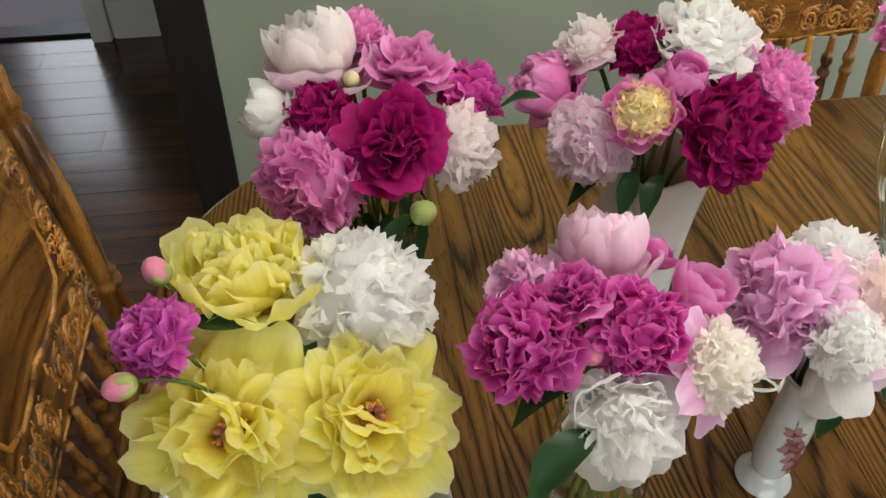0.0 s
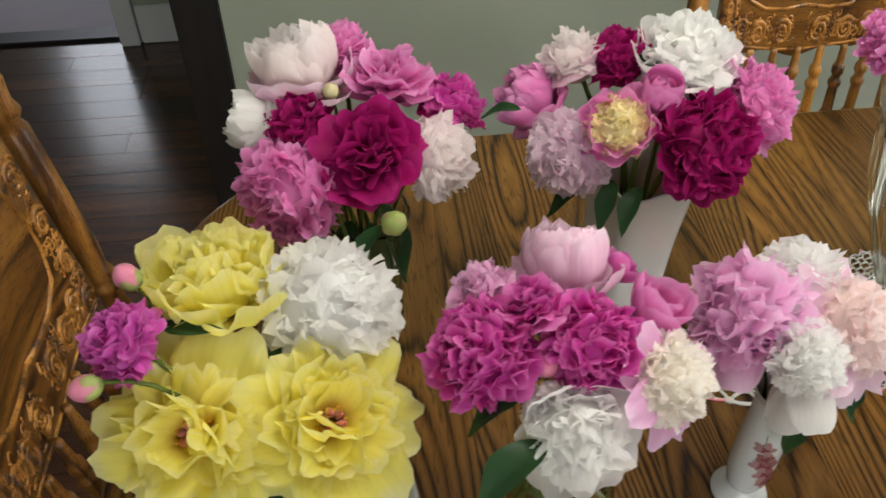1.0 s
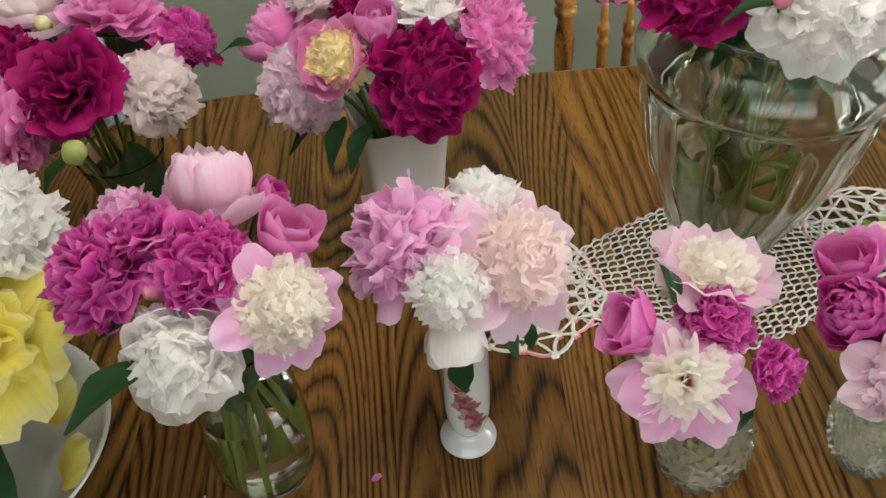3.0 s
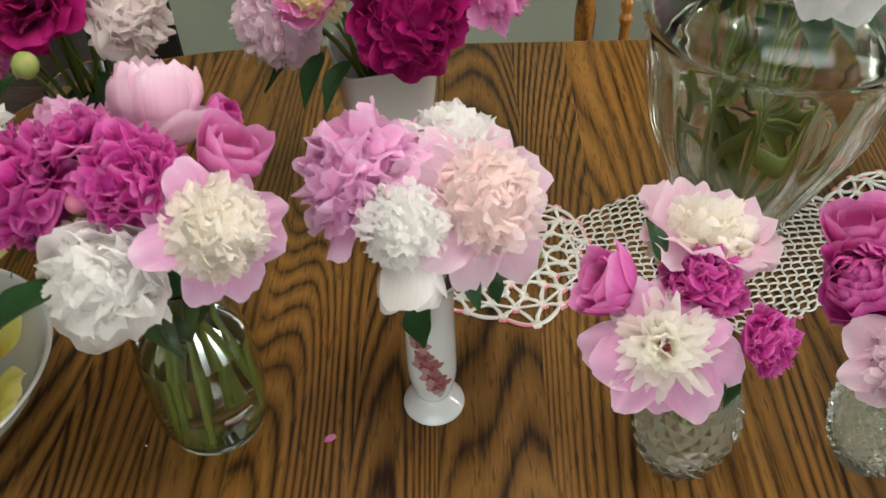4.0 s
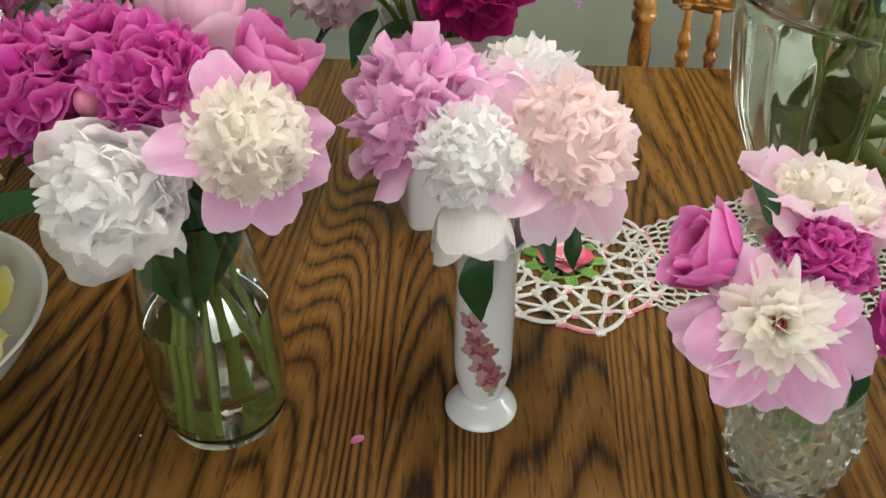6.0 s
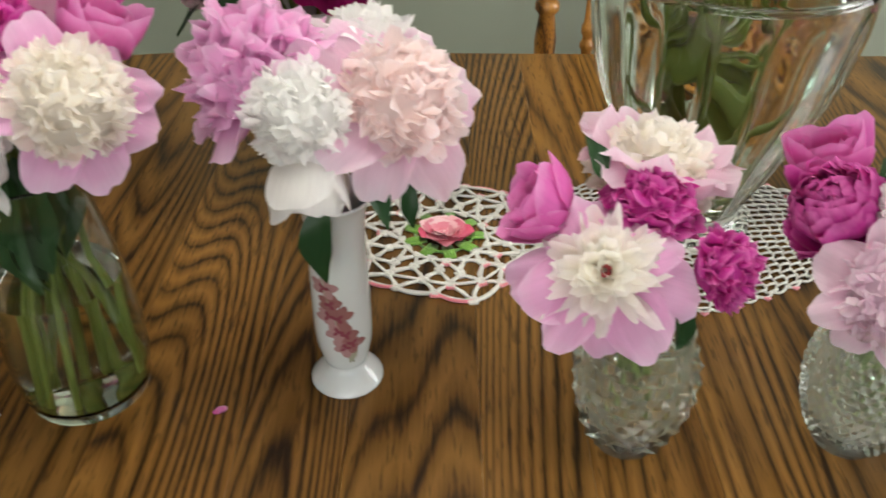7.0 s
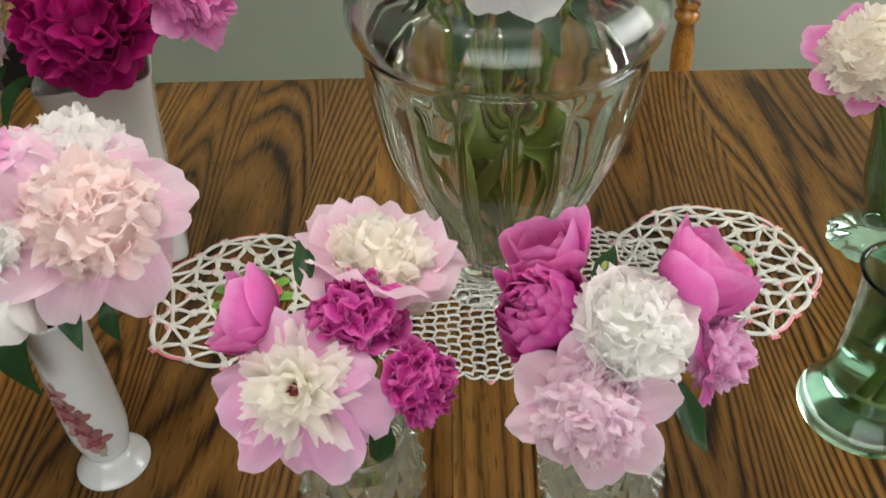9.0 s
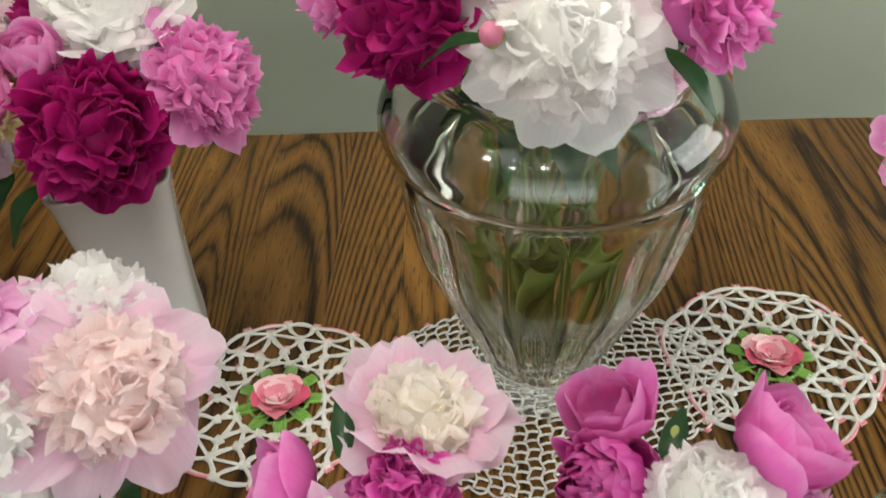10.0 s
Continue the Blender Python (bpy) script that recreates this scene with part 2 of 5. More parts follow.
DECAL_STEM = painted("decal_grey_green", (0.30, 0.30, 0.22), 0.2, 400, 0.0001, 0.2)


# ---- helpers for meshes ----
def part(name, bm, mat, parent=None, label="", smooth=True, kind=""):
    """Links a bmesh, given in world coordinates, as one mesh object, under parent if there is one."""
    me = bpy.data.meshes.new(name)
    bm.to_mesh(me)
    bm.free()
    if mat:
        me.materials.append(mat)
    if smooth:
        me.polygons.foreach_set("use_smooth", [True] * len(me.polygons))
    ob = new(name, me)
    if parent:
        under(ob, parent)
    if label or kind:
        tagged(ob, label, kind=kind)
    return ob


def whole(ob):
    return whole(ob.parent) @ ob.matrix_parent_inverse @ ob.matrix_basis if ob.parent else ob.matrix_basis


def under(ob, parent):
    ob.parent = parent
    ob.matrix_parent_inverse = whole(parent).inverted()


def empty(name, m, label, category, group=""):
    ob = new(name)
    ob.matrix_basis = m
    ob.empty_display_size = 0.02
    return tagged(ob, label, category, group)


def box(x0, y0, z0, x1, y1, z1, bevel=0.0, bm=None):
    bm = bm or bmesh.new()
    made = bmesh.ops.create_cube(bm, size=1)["verts"]
    for v in made:
        v.co = Vector(((x0 + x1) / 2 + v.co.x * (x1 - x0), (y0 + y1) / 2 + v.co.y * (y1 - y0), (z0 + z1) / 2 + v.co.z * (z1 - z0)))
    if bevel:
        edges = list({e for v in made for e in v.link_edges})
        bmesh.ops.bevel(bm, geom=edges, offset=bevel, segments=2, affect="EDGES")
    return bm


def lathe(profile, n=48, centre=(0, 0, 0), flute=None, bm=None, square=None, plain_from=10 ** 6):
    """Turns a profile of (radius, height) round the upright axis. flute(angle, height): a factor on the radius."""
    bm = bm or bmesh.new()
    cx, cy, cz = centre
    rings = []
    for step, (r, z) in enumerate(profile):
        ring = []
        for k in range(n):
            a = 2 * math.pi * k / n
            f = flute(a, z) if flute and step < plain_from else 1.0
            if square:
                p = square
                f *= (abs(math.cos(a)) ** p + abs(math.sin(a)) ** p) ** (-1 / p)
            ring.append(bm.verts.new((cx + r * f * math.cos(a), cy + r * f * math.sin(a), cz + z)))
        rings.append(ring)
    for lo, hi in zip(rings, rings[1:]):
        for k in range(n):
            bm.faces.new((lo[k], lo[(k + 1) % n], hi[(k + 1) % n], hi[k]))
    bm.faces.new(list(reversed(rings[0])))
    if profile[-1][0] > 1e-5:
        bm.faces.new(rings[-1])
    return bm


def tube(points, radius, n=6, bm=None, taper=1.0):
    """A round strand along points."""
    bm = bm or bmesh.new()
    points = [Vector(p) for p in points]
    rings = []
    for i, p in enumerate(points):
        d = (points[min(i + 1, len(points) - 1)] - points[max(i - 1, 0)]).normalized()
        side = d.cross(Vector((0.13, 0.27, 0.95))).normalized()
        up = side.cross(d)
        r = radius * (1 + (taper - 1) * i / (len(points) - 1))
        rings.append([bm.verts.new(p + side * (r * math.cos(2 * math.pi * k / n)) + up * (r * math.sin(2 * math.pi * k / n))) for k in range(n)])
    for lo, hi in zip(rings, rings[1:]):
        for k in range(n):
            bm.faces.new((lo[k], lo[(k + 1) % n], hi[(k + 1) % n], hi[k]))
    bm.faces.new(list(reversed(rings[0])))
    bm.faces.new(rings[-1])
    return bm


def bezier(a, b, c, n=8):
    a, b, c = Vector(a), Vector(b), Vector(c)
    return [a * (1 - t) ** 2 + b * (2 * t * (1 - t)) + c * t * t for t in (i / n for i in range(n + 1))]


# ---- petals ----
def petal(bm, rng, azimuth, start, end, length, width, cup=0.25, ruffle=0.06, notch=0.12, claw=0.35, base=0.05, rise=0.0, nu=8, nv=7):
    """One petal of a flower at the origin whose axis is z. start, end: degrees from the axis at claw and rim."""
    uvl = bm.loops.layers.uv.verify()
    ca, sa = math.cos(azimuth), math.sin(azimuth)
    ph, ph2, fr = rng.uniform(0, 6.3), rng.uniform(0, 6.3), rng.uniform(2.2, 4.2)
    lop = rng.uniform(-0.12, 0.12)
    grid = []
    for i in range(nu + 1):
        u = math.sin(math.pi * (i / nu - 0.5))
        row = []
        dent = 0.5 + 0.5 * math.sin(fr * 1.35 * u + ph2) + (0.14 * math.sin(12.5 * u + ph) if nu >= 12 else 0.0)
        long = length * (0.54 + 0.46 * math.sqrt(max(0.0, 1 - u * u)) - notch * (0.55 * dent + rng.uniform(0, 0.22)) - notch * 0.6 * math.exp(-((u - lop) / 0.2) ** 2))
        r, z = base, rise
        for j in range(nv + 1):
            v = j / nv
            ang = radians(start + (end - start) * v)
            if j:
                r += math.sin(ang) * long / nv
                z += math.cos(ang) * long / nv
            w = width * (claw + (1 - claw) * math.sin(min(1.0, v * 1.25) * math.pi / 2))
            off = cup * width * u * u * (0.75 - 0.4 * v)
            off += ruffle * length * v * v * (math.sin(fr * u * 2 + ph) + 0.6 * math.sin(4.6 * u + 5 * v + ph2)) * (0.35 + 0.65 * abs(u))
            off += ruffle * 0.35 * length * v * math.sin(9 * v + ph)
            rr, zz = r - math.cos(ang) * off, z + math.sin(ang) * off
            t = u * w
            row.append((bm.verts.new((rr * ca - t * sa, rr * sa + t * ca, zz)), u, v))
        grid.append(row)
    for i in range(nu):
        for j in range(nv):
            q = (grid[i][j], grid[i + 1][j], grid[i + 1][j + 1], grid[i][j + 1])
            f = bm.faces.new([p[0] for p in q])
            f.smooth = True
            for loop, p in zip(f.loops, q):
                loop[uvl].uv = (0.5 + 0.5 * p[1], p[2])


def frill(bm, rng, azimuth, tilt, twist, base, length, width, curl=-40.0, cup=0.3, wave=0.08, lobe=0.18, claw=0.35, nu=8, nv=6):
    """A crumpled inner petal that stands out from the heart: tilt from the flower's axis, twist round its own length,
    curl (degrees) towards the axis where negative, a lobed and finely torn rim."""
    uvl = bm.loops.layers.uv.verify()
    m = Matrix.Rotation(azimuth, 3, "Z") @ Matrix.Rotation(radians(tilt), 3, "Y") @ Matrix.Rotation(radians(twist), 3, "Z")
    ph, ph2, ph3 = rng.uniform(0, 6.3), rng.uniform(0, 6.3), rng.uniform(0, 6.3)
    k1, k2 = rng.uniform(2.0, 3.6), rng.uniform(5.0, 8.0)
    lean, lop = rng.uniform(-0.25, 0.25), rng.uniform(-0.35, 0.35)
    fold = rng.uniform(-0.25, 0.45)
    grid = []
    for i in range(nu + 1):
        u = math.sin(math.pi * (i / nu - 0.5))
        dent = 0.5 + 0.5 * math.sin(k1 * 1.5 * u + ph2)
        long = length * (0.58 + 0.42 * math.sqrt(max(0.0, 1 - u * u)) - lobe * 0.45 * dent - lobe * 0.9 * math.exp(-((u - lop) / 0.16) ** 2) - lobe * rng.uniform(0, 0.32))
        x = z = 0.0
        row = []
        for j in range(nv + 1):
            v = j / nv
            ang = radians(curl * v ** 1.3)
            if j:
                x += math.sin(ang) * long / nv
                z += math.cos(ang) * long / nv
            w = width * (claw + (1 - claw) * math.sin(min(1.0, v * 1.3) * math.pi / 2))
            off = width * (cup * u * u + fold * abs(u)) * (0.8 - 0.5 * v)
            off += wave * length * v ** 1.4 * (math.sin(k1 * u + ph) + 0.55 * math.sin(k2 * u + ph3 + 2 * v) * (0.3 + 0.7 * v))
            p = m @ Vector((x - math.cos(ang) * off, u * w + lean * v * v * width, base + z + math.sin(ang) * off))
            row.append((bm.verts.new(p), u, v))
        grid.append(row)
    for i in range(nu):
        for j in range(nv):
            q = (grid[i][j], grid[i + 1][j], grid[i + 1][j + 1], grid[i][j + 1])
            f = bm.faces.new([p[0] for p in q])
            f.smooth = True
            for loop, p in zip(f.loops, q):
                loop[uvl].uv = (0.5 + 0.5 * p[1], p[2])


GOLD = math.pi * (3 - math.sqrt(5))
FORMS = {}


def mesh_of(name, build):
    if name not in FORMS:
        bm = bmesh.new()
        build(bm)
        me = bpy.data.meshes.new(name)
        bm.to_mesh(me)
        bm.free()
        me.materials.append(None)
        FORMS[name] = me
    return FORMS[name]


def guard(style, k):
    """A guard petal for a flower of radius 1, pointing along x."""
    rng = random.Random(f"{style}{k}")

    def build(bm):
        j = lambda a, b: rng.uniform(a, b)
        if style == "double":
            petal(bm, rng, 0, j(66, 86), j(84, 122), j(0.90, 1.10), j(0.36, 0.52), 0.22, 0.07, 0.14, nu=13, nv=9)
        elif style == "ball":
            petal(bm, rng, 0, j(90, 104), j(0, 50), j(1.12, 1.42), j(0.56, 0.74), 0.18, 0.06, 0.12, nu=13, nv=10)
        elif style == "globe":
            petal(bm, rng, 0, j(72, 86), j(-35, -10), j(1.35, 1.6), j(0.55, 0.70), 0.45, 0.025, 0.05, nu=12, nv=9)
        elif style == "star":
            petal(bm, rng, 0, j(70, 84), j(88, 118), j(1.12, 1.40), j(0.34, 0.52), 0.2, 0.06, 0.08, nu=13, nv=9)
        elif style == "bowl":
            petal(bm, rng, 0, j(82, 96), j(-4, 30), j(1.05, 1.25), j(0.40, 0.56), 0.25, 0.09, 0.18, nu=15, nv=10)
        elif style == "open":
            petal(bm, rng, 0, j(52, 75), j(78, 110), j(0.98, 1.24), j(0.38, 0.56), 0.14, 0.075, 0.15, nu=15, nv=10)
        elif style == "tulip":
            petal(bm, rng, 0, j(64, 80), j(-4, 18), j(1.35, 1.6), j(0.55, 0.68), 0.40, 0.025, 0.10, nu=12, nv=9)
        else:
            petal(bm, rng, 0, j(45, 60), j(50, 85), j(1.0, 1.2), j(0.42, 0.56), 0.22, 0.09, 0.16, nu=12, nv=9)
    return mesh_of(f"{style}_petal_{k}", build)


def heart(style, k):
    """The crowd of inner petals of a flower of radius 1."""
    rng = random.Random(f"heart{style}{k}")

    def build(bm):
        j = lambda a, b: rng.uniform(a, b)
        n, widest = {"double": (112, 106), "fluff": (190, 100), "star": (70, 84), "ball": (56, 90)}[style]
        for i in range(n):
            f = (i + 0.5) / n
            tilt = math.degrees(math.acos(1 - (1 - f) * (1 - math.cos(radians(widest)))))
            turn = i * GOLD + j(-0.4, 0.4)
            if style == "double":
                curl = j(-85, -20) if rng.random() < 0.72 else j(10, 50)
                frill(bm, rng, turn, tilt + j(-9, 9), rng.gauss(0, 38), j(0.26, 0.42), j(0.50, 0.72), j(0.17, 0.36), curl, 0.32, 0.12, 0.27, nu=10, nv=6)
            elif style == "fluff":
                frill(bm, rng, turn, tilt + j(-9, 9), rng.gauss(0, 50), j(0.40, 0.52), j(0.36, 0.54), j(0.12, 0.22), j(-80, 35), 0.35, 0.10, 0.30, nu=7, nv=5)
            elif style == "star":
                frill(bm, rng, turn, 86 * (1 - f) ** 0.75 + 10 + j(-8, 8), rng.gauss(0, 16), 0.10, (1.02 - 0.52 * f) * j(0.84, 1.06), j(0.12, 0.185), j(-34, 22), 0.30, 0.04, 0.26, 0.36, nu=8, nv=7)
            else:
                petal(bm, rng, turn, 96 - 34 * f + j(-6, 6), -26 - 45 * f + j(-22, 20), (1.95 - 0.50 * f) * j(0.90, 1.06), (0.56 - 0.30 * f) * j(0.8, 1.15), 0.24, 0.065, 0.20, 0.4, 0.03, 0.06 * f, nu=12, nv=10)
        # added petal-coloured core, no petal itself, that keeps the gaps from going dark
        reach, flat, up = {"double": (0.63, 0.95, 0.06), "ball": (0.36, 1.0, 0.42), "star": (0.30, 0.5, 0.06), "fluff": (0.67, 0.95, 0.06)}[style]
        uvl = bm.loops.layers.uv.verify()
        old = set(bm.faces)
        spot(bm, (0, 0, up), reach, (1, 1, flat), 10)
        for face in bm.faces:
            if face not in old:
                face.smooth = True
                for loop in face.loops:
                    loop[uvl].uv = (0.5 + 0.3 * loop.vert.co.x, 0.55)
    return mesh_of(f"{style}_heart_{k}", build)


def heart_petals(style, k):
    """Inner petals of the looser flowers, a mesh for each petal."""
    made = []
    for i in range({"open": 34, "loose": 30, "globe": 26, "tulip": 10, "bowl": 44}[style]):
        rng = random.Random(f"inner{style}{k}{i}")

        def build(bm):
            j = lambda a, b: rng.uniform(a, b)
            turn = i * GOLD + j(-0.35, 0.35)
            if style == "globe":
                f = i / 26
                a = 74 - 44 * f
                petal(bm, rng, turn, a + j(-8, 8), a - j(70, 100), j(1.1, 1.35) * (1 - 0.25 * f), 0.52 - 0.25 * f, 0.5, 0.03, 0.08, nu=9, nv=8)
            elif style == "open":
                f = i / 34
                frill(bm, rng, turn, 78 - 46 * f + j(-10, 10), rng.gauss(0, 24), 0.14, j(0.66, 0.98) * (1 - 0.22 * f), j(0.20, 0.36), j(-55, 30), 0.25, 0.11, 0.24, 0.35, 12, 9)
            elif style == "loose":
                f = i / 30
                frill(bm, rng, turn, 76 - 64 * f + j(-10, 10), rng.gauss(0, 26), 0.06, j(0.80, 1.04), j(0.28, 0.46), j(-50, 30), 0.3, 0.10, 0.20, 0.35, 13, 9)
            elif style == "bowl":
                f = i / 44
                frill(bm, rng, turn, 74 - 66 * f + j(-8, 8), rng.gauss(0, 24), 0.10, j(0.82, 1.04) * (1 - 0.10 * f), j(0.20, 0.38), j(-75, -5), 0.3, 0.09, 0.26, 0.35, 12, 9)
            else:
                petal(bm, rng, turn, j(48, 62), j(-20, 0), j(1.1, 1.4), j(0.42, 0.55), 0.45, 0.03, 0.08, nu=9, nv=8)
        made.append(mesh_of(f"{style}_inner_{k}_{i}", build))
    return made


def spot(bm, centre, size, squash=(1, 1, 1), seg=6):
    made = bmesh.ops.create_uvsphere(bm, u_segments=seg + 2, v_segments=seg, radius=1)["verts"]
    for v in made:
        v.co = Vector(centre) + Vector((v.co.x * squash[0], v.co.y * squash[1], v.co.z * squash[2])) * size


def stamens(k, n=80, reach=0.34):
    rng = random.Random(f"stamen{k}{n}")

    def build(bm):
        for i in range(n):
            a, t = i * GOLD, radians(rng.uniform(18, 68))
            d = Vector((math.sin(t) * math.cos(a), math.sin(t) * math.sin(a), math.cos(t)))
            L = rng.uniform(0.65, 1.0) * reach
            tube([d * 0.05, d * L * 0.6 + Vector((0, 0, 0.02)), d * L], 0.007, 4, bm)
            spot(bm, d * L, 0.018, (1, 1, 1.7), 4)
    return mesh_of(f"stamen_form_{k}", build)


def carpels(k):
    rng = random.Random(f"carpel{k}")

    def build(bm):
        uvl = bm.loops.layers.uv.verify()
        for i in range(6):
            a = i * 1.047 + rng.uniform(-0.2, 0.2)
            d = Vector((0.10 * math.cos(a), 0.10 * math.sin(a), 0.05))
            lathe([(0.03, 0), (0.062, 0.05), (0.058, 0.13), (0.03, 0.21), (0.012, 0.25)], 8, d, None, bm)
        for f in bm.faces:
            for loop in f.loops:
                loop[uvl].uv = (0.5, loop.vert.co.z * 3.6)
    return mesh_of(f"carpel_form_{k}", build)


def calyx_form():
    rng = random.Random("calyx")

    def build(bm):
        lathe([(0.03, -0.20), (0.10, -0.14), (0.16, -0.05), (0.12, 0.04)], 10, (0, 0, 0), None, bm)
        for i in range(5):
            petal(bm, rng, i * 1.2566, 100, 60, 0.42, 0.16, 0.3, 0.02, 0.0, 0.5, 0.06, -0.1, 4, 4)
    return mesh_of("calyx_form", build)


def leaf_form(k):
    """A lance-shaped peony leaf, 1 long, from the origin along x."""
    rng = random.Random(f"leaf{k}")

    def build(bm):
        uvl = bm.loops.layers.uv.verify()
        rows = []
        n, sway, droop = 10, rng.uniform(-0.12, 0.12), rng.uniform(0.1, 0.4)
        for i in range(n + 1):
            t = i / n
            w = 0.20 * math.sin(math.pi * t ** 0.8) ** 0.9 * (1 + 0.06 * math.sin(14 * t)) + 0.004
            row = []
            for s in (-1, -0.5, 0, 0.5, 1):
                z = -droop * t * t + 0.30 * w * abs(s) - 0.012 * (s == 0) + 0.02 * math.sin(9 * t + 3 * s)
                row.append((bm.verts.new((t, sway * math.sin(math.pi * t) + s * w, z)), 0.5 + s / 2, t))
            rows.append(row)
        for a, b in zip(rows, rows[1:]):
            for j in range(4):
                q = (a[j], b[j], b[j + 1], a[j + 1])
                f = bm.faces.new([p[0] for p in q])
                f.smooth = True
                for loop, p in zip(f.loops, q):
                    loop[uvl].uv = (p[1], p[2])
    return mesh_of(f"leaf_form_{k}", build)


def shared(name, me, mat, parent, m, label=""):
    """An object on a shared mesh, with a material of its own, placed by m within its parent."""
    ob = new(name, me)
    ob.parent = parent
    ob.matrix_basis = m
    ob.material_slots[0].link = "OBJECT"
    ob.material_slots[0].material = mat
    if label:
        tagged(ob, label)
    return ob


COUNT = [0]


def flower(place, radius, facing, style, colour, outer, foot, words, guards=8, heart_style=None, category="peony", group="", eye=None, swell=1.22):
    """A peony with guard petals, inner petals, calyx and a stem that reaches into its vase."""
    COUNT[0] += 1
    k = COUNT[0]
    rng = random.Random(k * 7 + 1)
    axis = Vector(facing).normalized()
    radius *= 1.06
    place = Vector(place) - axis * ({"tulip": 0.70, "globe": 0.55, "bowl": 0.45, "ball": 0.62}.get(style if heart_style in (None, style) else "double", 0.30) * radius)
    if len(words.split()) < 4:
        words += " in a mixed bouquet"
    q = axis.to_track_quat("Z", "Y").to_matrix().to_4x4() @ pose(0, 0, 0, 0, 0, rng.uniform(0, 360))
    ob = empty("peony", Matrix.Translation(place) @ q @ Matrix.Diagonal((radius, radius, radius, 1)), words, category, group)
    for i in range(guards):
        m = pose(0, 0, -0.02 * (i % 3), rng.uniform(-7, 7), rng.uniform(-9, 9), 360 / guards * i + rng.uniform(-11, 11)) @ Matrix.Scale(rng.uniform(0.9, 1.08), 4)
        shared("petal", guard(style, i % 4), PETALS[outer], ob, m)
    hs = heart_style or style
    fuller = 1.0 if hs == style else 1 + (swell - 1) * 0.6
    turned = pose(0, 0, 0.04, 0, 0, rng.uniform(0, 360)) @ Matrix.Scale(fuller, 4)
    if hs in ("double", "star", "fluff", "ball"):
        tagged(shared("inner_petals", heart(hs, k % 4), PETALS[colour], ob, turned), kind="stuff")
    else:
        for me in heart_petals(hs, k % 2):
            shared("petal", me, PETALS[colour], ob, turned)
    if eye == "stamens":
        tagged(shared("stamen_tuft", stamens(k % 2), STAMEN, ob, pose(0, 0, 0.08), "golden yellow stamens"), kind="stuff")
        tagged(shared("seed_head", carpels(k % 2), CARPEL, ob, pose(0, 0, 0.12) @ Matrix.Scale(0.95, 4), "green carpels with pink tips"), kind="stuff")
    elif eye == "gold":
        tagged(shared("stamen_tuft", stamens(k % 2, 30, 0.62), STAMEN, ob, pose(0, 0, 0.3), "golden yellow stamens"), kind="stuff")
    elif eye == "red":
        tagged(shared("seed_head", carpels(k % 2), RED_HEART, ob, pose(0, 0, 0.16) @ Matrix.Scale(0.62, 4), "dark red heart"), kind="stuff")
    shared("calyx", calyx_form(), BUD_GREEN, ob, pose(0, 0, 0), "green calyx")
    stem(place - axis * radius * 0.12, axis, foot, ob, rng)
    return ob


def stem(top, axis, foot, parent, rng, thick=0.0029):
    foot = Vector(foot)
    down = top - axis * min(0.09, (top - foot).length * 0.4)
    return part("stem", tube(bezier(top, down * 0.55 + Vector((foot.x, foot.y, down.z)) * 0.45, foot, 9), thick * rng.uniform(0.85, 1.15), 7), STEM, parent, "green stem")


def bud(place, radius, facing, colour, foot, words):
    """A closed bud: a ball of pressed petals, sepals round it, on a thin stem."""
    COUNT[0] += 1
    rng = random.Random(COUNT[0])
    axis = Vector(facing).normalized()
    q = axis.to_track_quat("Z", "Y").to_matrix().to_4x4()
    ob = empty("peony_bud", Matrix.Translation(place) @ q @ Matrix.Diagonal((radius, radius, radius, 1)), words, "flower bud")
    def ball(bm):
        uvl = bm.loops.layers.uv.verify()
        lathe([(0.02, -1.0), (0.36, -0.92), (0.68, -0.6), (0.82, -0.1), (0.78, 0.35), (0.58, 0.74), (0.30, 0.97), (0.06, 1.05)], 16, (0, 0, 0), lambda a, z: 1 + 0.05 * abs(math.sin(2.5 * a + z)), bm)
        for face in bm.faces:
            face.smooth = True
            for loop in face.loops:
                loop[uvl].uv = (0.5 + 0.15 * math.atan2(loop.vert.co.y, loop.vert.co.x), 0.04 + 0.40 * (loop.vert.co.z + 1))
    me = mesh_of("bud_ball", ball)
    shared("ball", me, {"green": BUD_GREEN, "cream": BUD_PALE}.get(colour, BUD_PINK), ob, pose(0, 0, 0))
    for i in range(4):
        me = mesh_of(f"sepal_{i % 2}", lambda bm: petal(bm, random.Random(i + 40), 0, 92, -15, 1.85, 0.50, 0.5, 0.02, 0.0, 0.4, 0.05, -1.05, 6, 7))
        shared("sepal", me, BUD_GREEN, ob, pose(0, 0, 0, 0, 0, 90 * i + rng.uniform(-20, 20)) @ Matrix.Scale(1.0, 4), "green sepal")
    stem(Vector(place) - axis * radius * 0.95, axis, foot, ob, rng, 0.0022)
    return ob


def leaf(place, heading, length, droop, parent, roll=0):
    """A leaf as part of a flower; heading in degrees round the upright axis, droop below level."""
    k = (COUNT[0] + int(heading)) % 4
    ob = new("leaf", leaf_form(k))
    ob.matrix_basis = Matrix.Translation(place) @ pose(0, 0, 0, 0, 0, heading) @ pose(0, 0, 0, roll, droop, 0) @ Matrix.Scale(length, 4)
    ob.material_slots[0].link = "OBJECT"
    ob.material_slots[0].material = LEAF
    under(ob, parent)
    return tagged(ob, "dark green glossy leaf")


# ---- the room ----
TOP = 0.75          # table top
WALL_Y = 2.10       # face of the wall behind the table


def structure(name, bm, mat, label, smooth=False):
    return tagged(part(name, bm, mat, None, "", smooth), label, name.split("_")[0], kind="structure")


